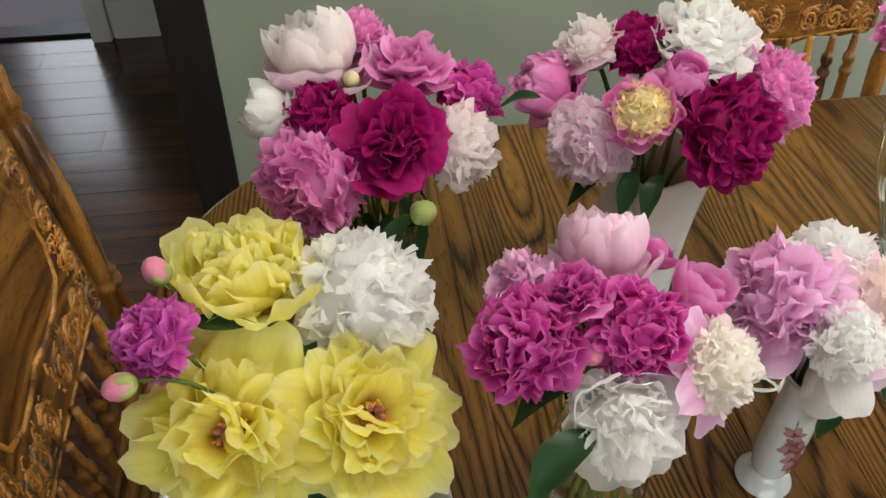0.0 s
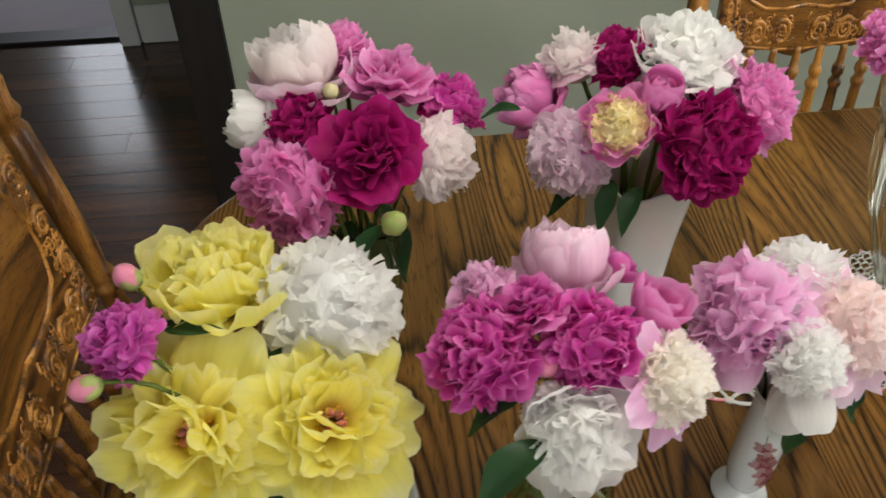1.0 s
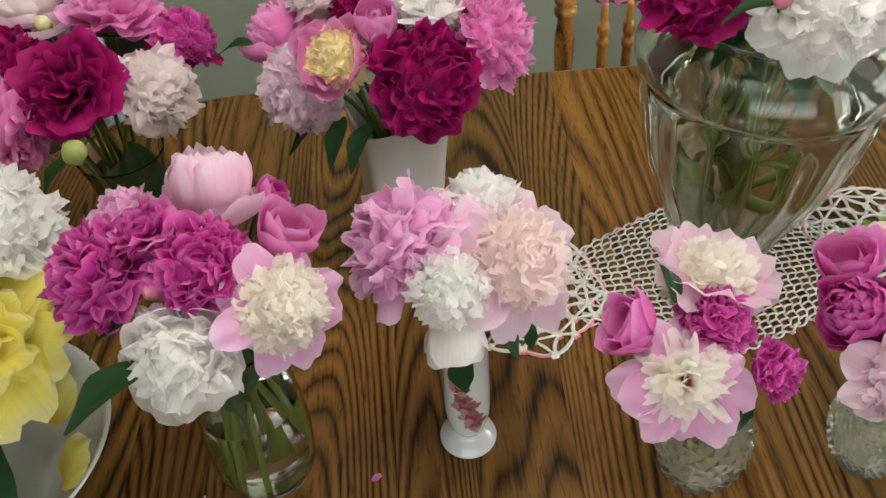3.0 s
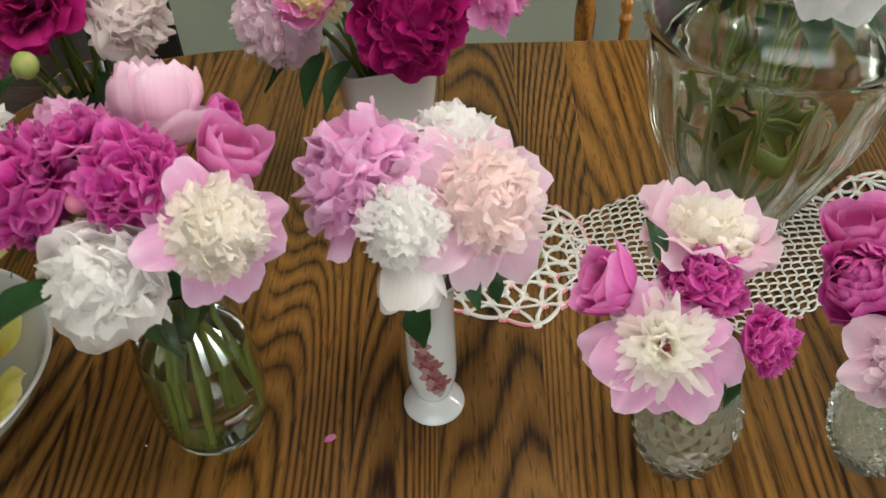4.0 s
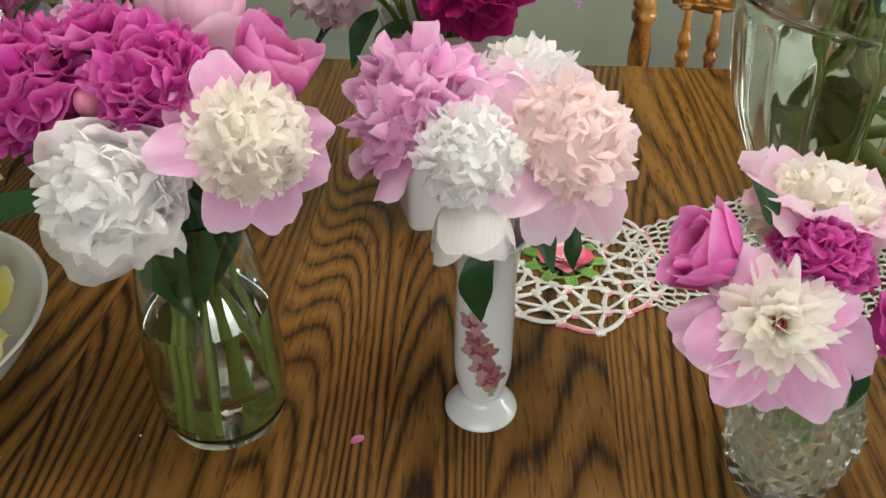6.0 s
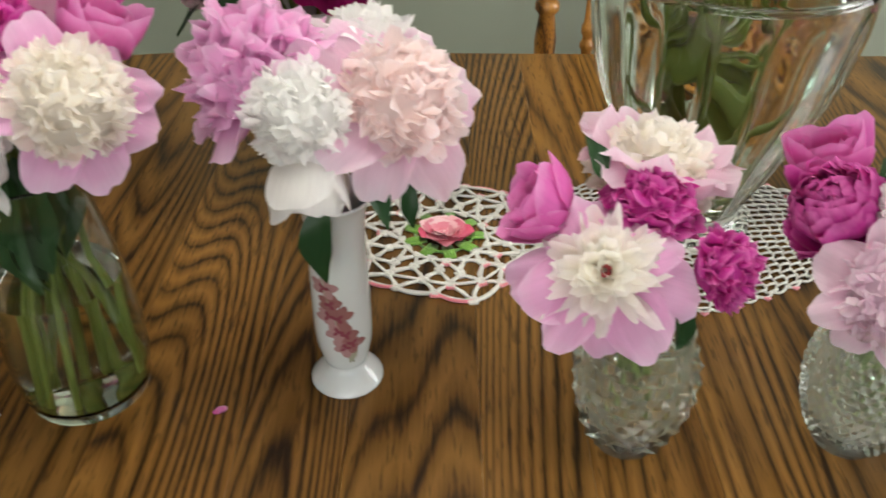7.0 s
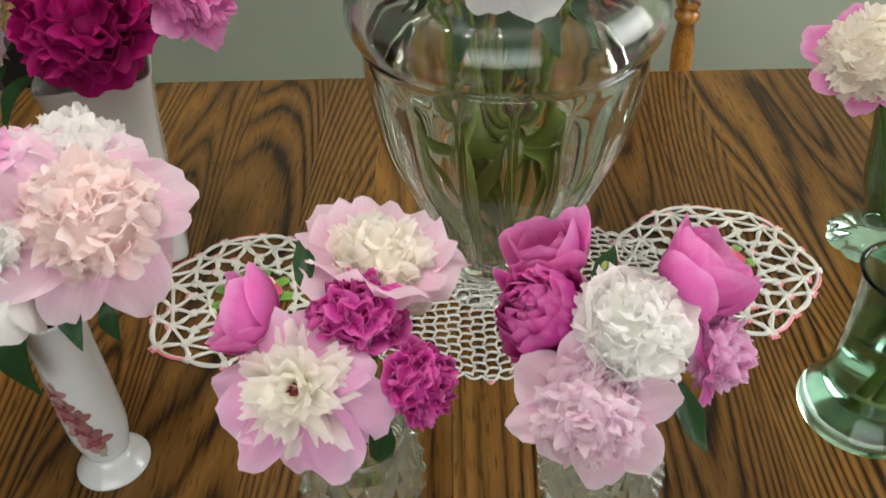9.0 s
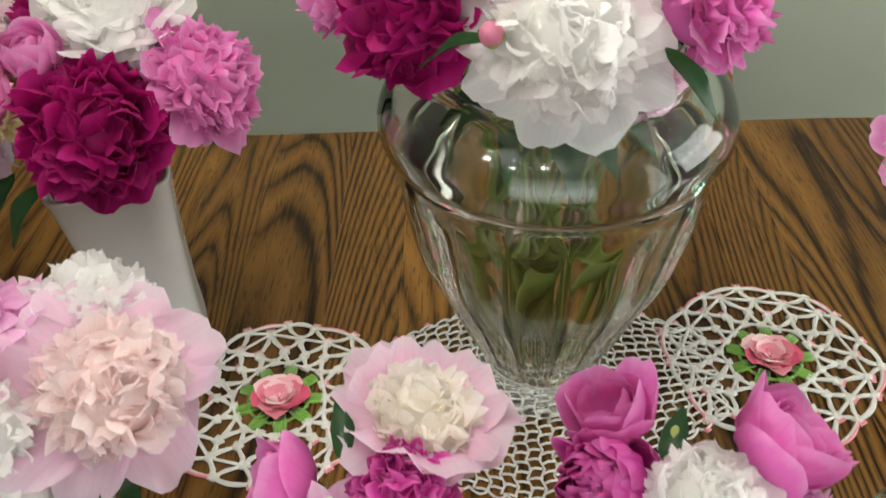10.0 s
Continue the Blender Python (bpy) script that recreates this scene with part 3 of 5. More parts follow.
structure("floor", box(-3.0, -2.6, -0.12, 3.3, 6.1, -0.02), FLOOR_OAK, "dark brown hardwood floor under the planks")
structure("ceiling", box(-3.0, -2.6, 2.5, 3.3, 6.1, 2.6), CEILING_PAINT, "plain white ceiling over the dining room")
# wall behind the table, with the doorway to the hall at its end
wall = box(-0.405, WALL_Y, -0.02, 3.3, WALL_Y + 0.12, 2.5)
box(-1.75, WALL_Y, 2.05, -0.405, WALL_Y + 0.12, 2.5, 0, wall)
box(-3.0, WALL_Y, -0.02, -1.75, WALL_Y + 0.12, 2.5, 0, wall)
structure("wall_north", wall, WALL_PAINT, "sage green painted wall behind the dining table")
south = box(-3.0, -2.6, -0.02, -1.3, -2.48, 2.5)
box(1.9, -2.6, -0.02, 3.3, -2.48, 2.5, 0, south)
box(-1.3, -2.6, -0.02, 1.9, -2.48, 0.75, 0, south)
box(-1.3, -2.6, 2.35, 1.9, -2.48, 2.5, 0, south)
structure("wall_south", south, WALL_PAINT, "sage green painted wall with a window opening")
# unseen wall, its opening made up to hold the added east light
east = box(3.18, -2.48, -0.02, 3.3, 0.1, 2.5)
box(3.18, 1.7, -0.02, 3.3, WALL_Y, 2.5, 0, east)
box(3.18, 0.1, -0.02, 3.3, 1.7, 0.9, 0, east)
box(3.18, 0.1, 2.3, 3.3, 1.7, 2.5, 0, east)
structure("wall_east", east, WALL_PAINT, "sage green painted wall with a window opening")
structure("wall_west", box(-3.0, -2.48, -0.02, -2.88, WALL_Y, 2.5), WALL_PAINT, "sage green painted wall")
structure("wall_hall_west", box(-3.0, WALL_Y + 0.12, -0.02, -2.88, 6.1, 2.5), WALL_PAINT, "painted wall of the hall")
structure("wall_hall_east", box(0.6, WALL_Y + 0.12, -0.02, 0.72, 6.1, 2.5), WALL_PAINT, "painted wall of the hall")
hall = box(-0.95, 3.30, -0.02, 0.6, 3.42, 2.5)
structure("wall_hall", hall, WALL_PAINT, "painted wall of the hall with a white baseboard")
far = box(-2.88, 5.98, -0.02, -2.3, 6.1, 2.5)
box(-1.2, 5.98, -0.02, 0.6, 6.1, 2.5, 0, far)
box(-2.3, 5.98, -0.02, -1.2, 6.1, 0.5, 0, far)
box(-2.3, 5.98, 2.2, -1.2, 6.1, 2.5, 0, far)
structure("wall_far", far, WHITE_PAINT, "pale wall of the far room with a window opening")
structure("baseboard_hall", box(-0.93, 3.28, 0.001, 0.6, 3.298, 0.16, 0.004), WHITE_PAINT, "white painted baseboard")
structure("trim_hall", box(-1.01, 3.26, 0.001, -0.935, 3.44, 2.3, 0.004), WHITE_PAINT, "white painted door trim")
structure("floor_hall", box(-2.88, 3.42, -0.03, 0.6, 5.98, 0.006), HALL_FLOOR, "pale lilac grey floor of the far room")
structure("threshold", box(-2.88, 3.32, -0.02, -1.012, 3.419, 0.014, 0.004), DARK_WOOD, "dark wooden threshold in the doorway")
casing = box(-0.517, WALL_Y - 0.02, 0.002, -0.407, WALL_Y + 0.14, 2.1, 0.005)
structure("trim_door_east", casing, DARK_WOOD, "dark stained wooden door casing")
structure("trim_door_west", box(-1.77, WALL_Y - 0.02, 0.002, -1.63, WALL_Y + 0.14, 2.1, 0.005), DARK_WOOD, "dark stained wooden door casing")
structure("trim_door_head", box(-1.77, WALL_Y - 0.02, 2.102, -0.407, WALL_Y + 0.14, 2.22, 0.005), DARK_WOOD, "dark stained wooden door casing")
structure("baseboard", box(-0.404, WALL_Y - 0.016, 0.001, 3.18, WALL_Y - 0.001, 0.13, 0.003), WHITE_PAINT, "white painted baseboard")

# ---- the table ----
TX0, TX1, TYC, TR, TA = 0.12, 1.10, 0.86, 0.56, 0.55
table = empty("dining_table", pose(0.49, TYC, 0), "stained oak extension table with rounded ends", "table")
for y in (TYC - 0.40, TYC + 0.40):
    part("apron", box(TX0 - 0.09, y - 0.011, 0.64, TX1 + 0.09, y + 0.011, 0.719, 0.003), TABLE_OAK, table)
for x in (TX0 - 0.1, TX1 + 0.1):
    part("apron", box(x - 0.011, TYC - 0.388, 0.64, x + 0.011, TYC + 0.388, 0.719, 0.003), TABLE_OAK, table)
for x in (0.36, 0.86):
    prof = [(0.10, 0.08), (0.11, 0.14), (0.07, 0.2), (0.06, 0.3), (0.09, 0.42), (0.095, 0.5), (0.06, 0.58), (0.12, 0.64), (0.12, 0.719)]
    part("pedestal", lathe(prof, 28, (x, TYC, 0)), TABLE_OAK, table)
    for y in (-1, 1):
        part("foot", tube([(x, TYC + y * 0.05, 0.12), (x, TYC + y * 0.2, 0.11), (x, TYC + y * 0.36, 0.036)], 0.035, 8), TABLE_OAK, table)


def board(x0, x1):
    """One glued board of the top, cut to the rounded outline, with an eased lip."""
    def half(x, inset):
        d = min(1.0, max(0.0, TX0 - x, x - TX1) / (TA - inset))
        return max(0.004, (TR - inset) * (1 - d ** 2.8) ** (1 / 2.8))
    xs = [x0 + (x1 - x0) * i / 6 for i in range(7)]
    bm = bmesh.new()
    rings = []
    for z, inset in ((0.7195, 0.004), (0.730, 0.0), (0.743, 0.0), (0.748, 0.002), (0.75, 0.007)):
        rings.append([bm.verts.new((x, TYC - half(x, inset), z)) for x in xs] + [bm.verts.new((x, TYC + half(x, inset), z)) for x in reversed(xs)])
    n = len(rings[0])
    for a, b in zip(rings, rings[1:]):
        for i in range(n):
            bm.faces.new((a[i], a[(i + 1) % n], b[(i + 1) % n], b[i]))
    bm.faces.new(list(reversed(rings[0])))
    bm.faces.new(rings[-1])
    return part("board", bm, TABLE_OAK, table, smooth=False)


# ---- chairs ----
def spiral_spindle(x, z0, z1, tilt, r=0.0088):
    prof = []
    h = z1 - z0
    for i in range(49):
        t = i / 48
        f = 0.75 + 0.5 * math.sin(math.pi * t) + (0.45 if 0.14 < t < 0.19 or 0.22 < t < 0.27 or 0.72 < t < 0.77 or 0.80 < t < 0.86 or 0.47 < t < 0.53 else 0)
        prof.append((r * f, z0 + h * t))
    bm = lathe(prof, 12, (x, 0, 0))
    for v in bm.verts:
        v.co.y += tilt * (v.co.z - 0.45)
    return bm


def pressed_chair(m, label):
    """A pressed-back oak chair at the origin that faces -y, its back at y = 0.2."""
    ch = empty("pressed_back_chair", Matrix.Identity(4), label, "chair", "chairs round the table")
    tilt = 0.13
    lean = lambda z: tilt * (z - 0.45)
    B = 0.19
    # seat
    seat = bmesh.new()
    lathe([(0.20, 0.425), (0.215, 0.435), (0.215, 0.448), (0.19, 0.455), (0.05, 0.447)], 40, (0, 0, 0), None, seat, 3.5)
    part("seat", seat, CREST_OAK, ch)
    for sx in (-1, 1):
        prof = [(0.014, 0.0), (0.016, 0.04), (0.018, 0.2), (0.022, 0.3), (0.015, 0.32), (0.021, 0.34), (0.018, 0.43)]
        part("leg", lathe(prof, 14, (sx * 0.17, -0.17, 0)), CHAIR_OAK, ch)
        part("leg", lathe(prof, 14, (sx * 0.16, 0.16, 0)), CHAIR_OAK, ch)
        # turned post with rings
        pr = [(0.015, 0.44), (0.018, 0.48), (0.0135, 0.50), (0.02, 0.515), (0.016, 0.53), (0.0185, 0.62), (0.021, 0.70), (0.015, 0.745), (0.023, 0.755), (0.023, 0.765), (0.017, 0.772), (0.023, 0.780), (0.017, 0.79), (0.021, 0.82), (0.021, 0.98), (0.015, 0.99), (0.023, 1.0), (0.018, 1.012), (0.022, 1.035), (0.012, 1.06), (0.004, 1.066)]
        bm = lathe(pr, 16, (sx * 0.232, B, 0))
        for v in bm.verts:
            v.co.y += lean(v.co.z)
        part("post", bm, CHAIR_OAK, ch, "turned oak post with rings")
    # crest panel with a waved lower rim
    crest = bmesh.new()
    n = 40
    rows = []
    for i in range(n + 1):
        x = -0.184 + 0.368 * i / n
        u = x / 0.184
        top = 1.015 + 0.035 * math.cos(u * math.pi / 2) + 0.01 * math.cos(u * 9)
        low = 0.765 - 0.012 * math.cos(u * math.pi) - 0.006 * math.cos(u * 3 * math.pi)
        bow = 0.018 * (1 - u * u)
        row = []
        for yy in (-0.010, 0.010):
            for z in (low, low + 0.01, (low + top) / 2, top - 0.01, top):
                e = 0.0 if z not in (low, top) else 0.004 * (1 if yy < 0 else -1)
                row.append(crest.verts.new((x, B + bow + yy + e + lean(z), z)))
        rows.append(row)
    ring = [0, 1, 2, 3, 4, 9, 8, 7, 6, 5]
    for a, b in zip(rows, rows[1:]):
        for i in range(10):
            p, q = ring[i], ring[(i + 1) % 10]
            crest.faces.new((a[p], a[q], b[q], b[p]))
    crest.faces.new([rows[0][p] for p in reversed(ring)])
    crest.faces.new([rows[-1][p] for p in ring])
    bmesh.ops.recalc_face_normals(crest, faces=crest.faces)
    panel = part("crest_panel", crest, CREST_OAK, ch, "oak crest panel with pressed scrollwork")
    # pressed relief: scrolls, leaves and a beaded rim, raised on the face
    rr = random.Random(8)
    for side in (-1, 1):
        relief = bmesh.new()

        def on(x, z, h=0.0):
            x *= 0.885
            u = x / 0.184
            return Vector((x, B + 0.018 * (1 - u * u) + lean(z) + side * (0.010 + h), z))
        for sx in (-1, 1):
            for cx, cz, r0, turns in ((0.185, 0.790, 0.020, 1.9), (0.105, 0.800, 0.021, 1.9), (0.045, 0.798, 0.023, 2.0), (0.150, 0.812, 0.016, 1.6), (0.188, 0.850, 0.016, 1.6), (0.186, 0.905, 0.017, 1.6), (0.184, 0.960, 0.018, 1.6), (0.150, 0.995, 0.016, 1.6), (0.100, 1.012, 0.014, 1.5)):
                pts = []
                for i in range(22):
                    t = i / 21
                    a = t * turns * 2 * math.pi + 0.7
                    pts.append(on(sx * (cx + r0 * (1 - 0.85 * t) * math.cos(a)), cz + r0 * (1 - 0.85 * t) * math.sin(a)))
                tube(pts, 0.0040, 6, relief, 0.6)
            for i in range(60):
                t = i / 59
                if t < 0.45:
                    x0, z0 = 0.012 + 0.40 * t, 0.778 + 0.042 * rr.random()
                else:
                    x0, z0 = 0.166 + 0.030 * rr.random(), 0.80 + 0.36 * (t - 0.45)
                w, h = rr.uniform(0.008, 0.016), rr.uniform(-0.010, 0.014)
                tube([on(sx * x0, z0), on(sx * (x0 + w * 0.5), z0 + h), on(sx * min(0.198, x0 + w), z0 + h * 0.6)], 0.0030, 5, relief, 0.4)
            for i in range(110):
                a0, r0 = rr.uniform(0, 6.3), rr.uniform(0.004, 0.0085)
                if i % 3:
                    x0, z0 = rr.uniform(0.160, 0.200), rr.uniform(0.785, 1.010)
                else:
                    x0, z0 = rr.uniform(0.010, 0.190), rr.uniform(0.778, 0.830)
                arc = [on(sx * min(0.203, x0 + r0 * math.cos(a0 + 0.75 * q)), z0 + r0 * math.sin(a0 + 0.75 * q)) for q in range(6)]
                tube(arc, 0.0019, 5, relief, 0.5)
            inner = [on(sx * x, z) for x, z in ((0.0, 0.842), (0.05, 0.836), (0.10, 0.840), (0.14, 0.856), (0.158, 0.89), (0.160, 0.93), (0.148, 0.97), (0.11, 0.99), (0.05, 0.998), (0.0, 1.0))]
            tube(inner, 0.0036, 6, relief)
        rim = [on(-0.198 + 0.396 * i / 40, 0.774 - 0.010 * math.cos((-0.198 + 0.396 * i / 40) / 0.208 * math.pi)) for i in range(41)]
        tube(rim, 0.0032, 6, relief)
        part("scrollwork", relief, CHAIR_OAK, panel, "raised pressed scrollwork")
    for i in range(7):
        x = -0.153 + 0.051 * i
        bm = spiral_spindle(x, 0.452, 0.772, tilt)
        for v in bm.verts:
            v.co.y += B
        part("spindle", bm, CHAIR_OAK, ch, "turned oak spindle")
    for z, y in ((0.18, -0.165), (0.25, -0.165), (0.2, 0.16)):
        part("stretcher", tube([(-0.16, y, z), (0.16, y, z)], 0.009, 8), CHAIR_OAK, ch)
    for piece in ch.children_recursive:
        for v in piece.data.vertices:
            rise = max(0.0, v.co.z - 0.785) * 0.26
            v.co.z += rise
            v.co.y += tilt * rise
    ch.matrix_basis = m
    return ch


pressed_chair(pose(0.82, 1.385, 0), "golden oak pressed-back chair pushed in behind the table")
pressed_chair(pose(-0.250, 0.868, 0, 0, 0, 90), "golden oak pressed-back chair at the rounded table end")


# ---- vases ----
def shell(outer, thick, floor_thick, n=64, centre=(0, 0, 0), flute=None, square=None, inner_flute=None):
    """A hollow vessel from its outer profile, bottom to rim, closed as one solid wall."""
    prof = [(max(0.002, outer[0][0] * 0.2), outer[0][1] + 0.0015)] + list(outer)
    top_r, top_z = outer[-1]
    prof.append((top_r - thick * 0.5, top_z + 0.0012))
    for r, z in reversed(outer):
        if z > outer[0][1] + floor_thick:
            prof.append((max(0.003, r - thick), z))
    low = prof[-1]
    prof.append((low[0] * 0.85, outer[0][1] + floor_thick))
    prof.append((0.002, outer[0][1] + floor_thick))
    return lathe(prof, n, centre, flute, None, square, len(outer) + 1)


def smooth_profile(points, n=40):
    """A flowing profile through a few points."""
    out = []
    P = [points[0]] + list(points) + [points[-1]]
    per = max(2, n // (len(points) - 1))
    for i in range(1, len(P) - 2):
        for k in range(per):
            t = k / per
            a, b, c, d = P[i - 1], P[i], P[i + 1], P[i + 2]
            out.append(tuple(0.5 * (2 * b[j] + (c[j] - a[j]) * t + (2 * a[j] - 5 * b[j] + 4 * c[j] - d[j]) * t * t + (3 * b[j] - a[j] - 3 * c[j] + d[j]) * t ** 3) for j in (0, 1)))
    out.append(points[-1])
    return out


def vase(name, bm, mat, centre, label, category="vase", smooth=True):
    v = empty(name, pose(*centre), label, category)
    body = part("body", bm, mat, v, smooth=smooth)
    body.visible_shadow = mat not in (CLEAR_GLASS, CRYSTAL, GREEN_GLASS)
    return v, body


def water(centre, profile, level, parent):
    prof = [(max(0.002, r - 0.0006), z) for r, z in profile if z < level]
    prof = [(0.002, prof[0][1])] + prof + [(prof[-1][0], level), (0.002, level)]
    ob = part("water", lathe(prof, 48, centre), WATER, parent, "clear water")
    ob.visible_shadow = False
    return ob


BOWL = (-0.210, 0.640, TOP)
GLASS_B = (-0.09, 0.985, TOP)
SQUARE_C = (0.256, 0.985, TOP)
CARAFE_D = (0.090, 0.649, TOP)
BUD_E = (0.314, 0.667, TOP)
CUT_F = (0.551, 0.598, TOP)
CUT_G = (0.735, 0.600, TOP)
URN_H = (0.676, 0.925, TOP)
JAR_I = (1.000, 0.709, TOP)
FOOT_J = (1.115, 0.965, TOP)

# wide white bowl
prof = smooth_profile([(0.055, 0.0), (0.062, 0.006), (0.09, 0.022), (0.125, 0.055), (0.145, 0.085), (0.150, 0.092)], 30)
vase("serving_bowl", shell(prof, 0.005, 0.006, 72, BOWL), PORCELAIN, BOWL, "wide glazed white porcelain bowl under the yellow peonies", "bowl")

# plain glass vase
prof_b = smooth_profile([(0.036, 0.0), (0.040, 0.01), (0.043, 0.10), (0.048, 0.17), (0.054, 0.20)], 30)
vb, _ = vase("glass_vase", shell(prof_b, 0.003, 0.012, 64, GLASS_B, lambda a, z: 1 + 0.012 * math.cos(16 * a)), CLEAR_GLASS, GLASS_B, "clear fluted glass vase of dark stems")
water(GLASS_B, [(r - 0.0032, z) for r, z in prof_b if z > 0.0125], 0.13, vb)

# square white vase
prof_c = smooth_profile([(0.043, 0.0), (0.045, 0.006), (0.045, 0.06), (0.048, 0.14), (0.054, 0.21), (0.058, 0.236)], 30)
bm = shell(prof_c, 0.004, 0.008, 64, (0, 0, 0), None, 7)
bmesh.ops.rotate(bm, verts=bm.verts, cent=(0, 0, 0), matrix=Matrix.Rotation(radians(18), 3, "Z"))
bmesh.ops.translate(bm, verts=bm.verts, vec=SQUARE_C)
vase("square_vase", bm, MILK_GLASS, SQUARE_C, "white square flared vase of milky glass")

# carafe
prof_d = smooth_profile([(0.042, 0.0), (0.050, 0.006), (0.0555, 0.04), (0.0555, 0.09), (0.0505, 0.14), (0.045, 0.175), (0.042, 0.20), (0.047, 0.225)], 42)
vd, _ = vase("glass_carafe", shell(prof_d, 0.0026, 0.010, 72, CARAFE_D), CLEAR_GLASS, CARAFE_D, "clear glass carafe vase half full of water")
water(CARAFE_D, [(r - 0.0028, z) for r, z in prof_d if z > 0.0105], 0.125, vd)

# bud vase with a flower decal
prof_e = smooth_profile([(0.031, 0.0), (0.032, 0.003), (0.027, 0.010), (0.018, 0.020), (0.0205, 0.030), (0.0245, 0.055), (0.0245, 0.10), (0.0235, 0.15), (0.0255, 0.178), (0.031, 0.192)], 60)
ve, _ = vase("bud_vase", shell(prof_e, 0.003, 0.012, 56, BUD_E), PORCELAIN, BUD_E, "white porcelain bud vase with printed mauve orchids")


def radius_at(profile, z):
    for (r0, z0), (r1, z1) in zip(profile, profile[1:]):
        if z0 <= z <= z1:
            return r0 + (r1 - r0) * (z - z0) / max(1e-6, z1 - z0)
    return profile[-1][0]


def on_vase(a, z, lift=0.0004):
    r = radius_at(prof_e, z) + lift
    return Vector((BUD_E[0] + r * math.sin(a), BUD_E[1] - r * math.cos(a), BUD_E[2] + z))


def decal_petal(bm, a0, z0, turn, length, width, lift):
    """A small printed petal that lies on the curved side of the vase."""
    n, rows = 5, []
    for i in range(n + 1):
        t = i / n
        w = width * math.sin(math.pi * (0.08 + 0.88 * t)) ** 0.7
        row = []
        for s in (-1, 0, 1):
            du, dz = t * length * math.cos(turn) - s * w * math.sin(turn), t * length * math.sin(turn) + s * w * math.cos(turn)
            row.append(bm.verts.new(on_vase(a0 + du / 0.024, z0 + dz, lift)))
        rows.append(row)
    for a, b in zip(rows, rows[1:]):
        for j in (0, 1):
            bm.faces.new((a[j], b[j], b[j + 1], a[j + 1]))


rng = random.Random(5)
for i, (a0, z0) in enumerate(((-0.42, 0.118), (-0.22, 0.102), (-0.30, 0.090), (0.02, 0.088), (-0.04, 0.074), (0.22, 0.070), (0.16, 0.056), (0.40, 0.060))):
    bloom, core = bmesh.new(), bmesh.new()
    for k in range(5):
        decal_petal(bloom, a0, z0, k * 1.2566 + rng.uniform(-0.3, 0.3), rng.uniform(0.0095, 0.0135), 0.0044, 0.0004 + 0.00012 * k + 0.00002 * i)
    for k in range(3):
        decal_petal(core, a0, z0, k * 2.1 + i, 0.0052, 0.0016, 0.0013 + 0.00005 * k)
    o = part("orchid_decal", bloom, DECAL_ROSE if i % 2 else DECAL_LIGHT, ve, "printed mauve orchid")
    part("decal_centre", core, DECAL_DARK, o, "dark maroon centre")
sprig = bmesh.new()
tube([on_vase(-0.55, 0.14), on_vase(-0.40, 0.115), on_vase(-0.1, 0.085), on_vase(0.25, 0.055), on_vase(0.45, 0.035)], 0.0007, 5, sprig)
for t in (0.36, 0.46, 0.55):
    decal_petal(sprig, t, 0.045 + 0.01 * t, -1.3 - t, 0.014, 0.0022, 0.0006)
part("sprig_decal", sprig, DECAL_STEM, ve, "printed grey-green stem")


def cut_vase(centre, around, label, turn=0.0, rows=28, lift=0.0030):
    """A barrel of cut crystal: a lattice of raised diamonds over a small octagonal foot."""
    R = smooth_profile([(0.025, 0.0), (0.027, 0.003), (0.0375, 0.027), (0.0450, 0.06), (0.0445, 0.09), (0.036, 0.115), (0.034, 0.125)], 36)
    bm = bmesh.new()
    n2 = around * 2
    z0, z1 = 0.008, 0.108
    cx, cy, cz = centre

    def at(i, j, lift):
        z = z0 + (z1 - z0) * j / rows
        a = 2 * math.pi * i / n2 + turn
        r = radius_at(R, z) + lift
        r *= 1 - 0.012 * math.cos(8 * a)
        return (cx + r * math.cos(a), cy + r * math.sin(a), cz + z)
    verts = {}
    for j in range(rows + 1):
        for i in range(n2):
            raised = j % 2 == 1 and (i + j // 2) % 2 == 0
            verts[i, j] = bm.verts.new(at(i, j, lift if raised else (0.0 if j % 2 == 0 else -0.0002)))
    for j in range(0, rows, 1):
        for i in range(n2):
            a, b, c, d = verts[i, j], verts[(i + 1) % n2, j], verts[(i + 1) % n2, j + 1], verts[i, j + 1]
            if (i + j // 2 + j) % 2:
                bm.faces.new((a, b, c)), bm.faces.new((a, c, d))
            else:
                bm.faces.new((a, b, d)), bm.faces.new((b, c, d))

    def ring(r, z):
        return [bm.verts.new((cx + r * math.cos(2 * math.pi * i / n2 + turn), cy + r * math.sin(2 * math.pi * i / n2 + turn), cz + z)) for i in range(n2)]

    def join(a, b):
        for i in range(n2):
            bm.faces.new((a[i], a[(i + 1) % n2], b[(i + 1) % n2], b[i]))
    low = [verts[i, 0] for i in range(n2)]
    foot = ring(0.026, 0.0)
    join(foot, low)
    bm.faces.new(list(reversed(foot)))
    prev = [verts[i, rows] for i in range(n2)]
    for r, z in ((0.036, 0.118), (0.038, 0.124), (0.036, 0.127), (0.033, 0.122), (0.036, 0.09), (0.037, 0.06), (0.030, 0.03), (0.020, 0.014)):
        nxt = ring(r, z)
        join(prev, nxt)
        prev = nxt
    bm.faces.new(prev)
    v, _ = vase("cut_glass_vase", bm, CRYSTAL, centre, label, "vase", False)
    return v


cut_vase(CUT_F, 17, "small cut crystal vase with a diamond lattice", 0.1, 20, 0.0042)
cut_vase(CUT_G, 30, "small cut crystal vase with fine diamond cuts", 0.3)

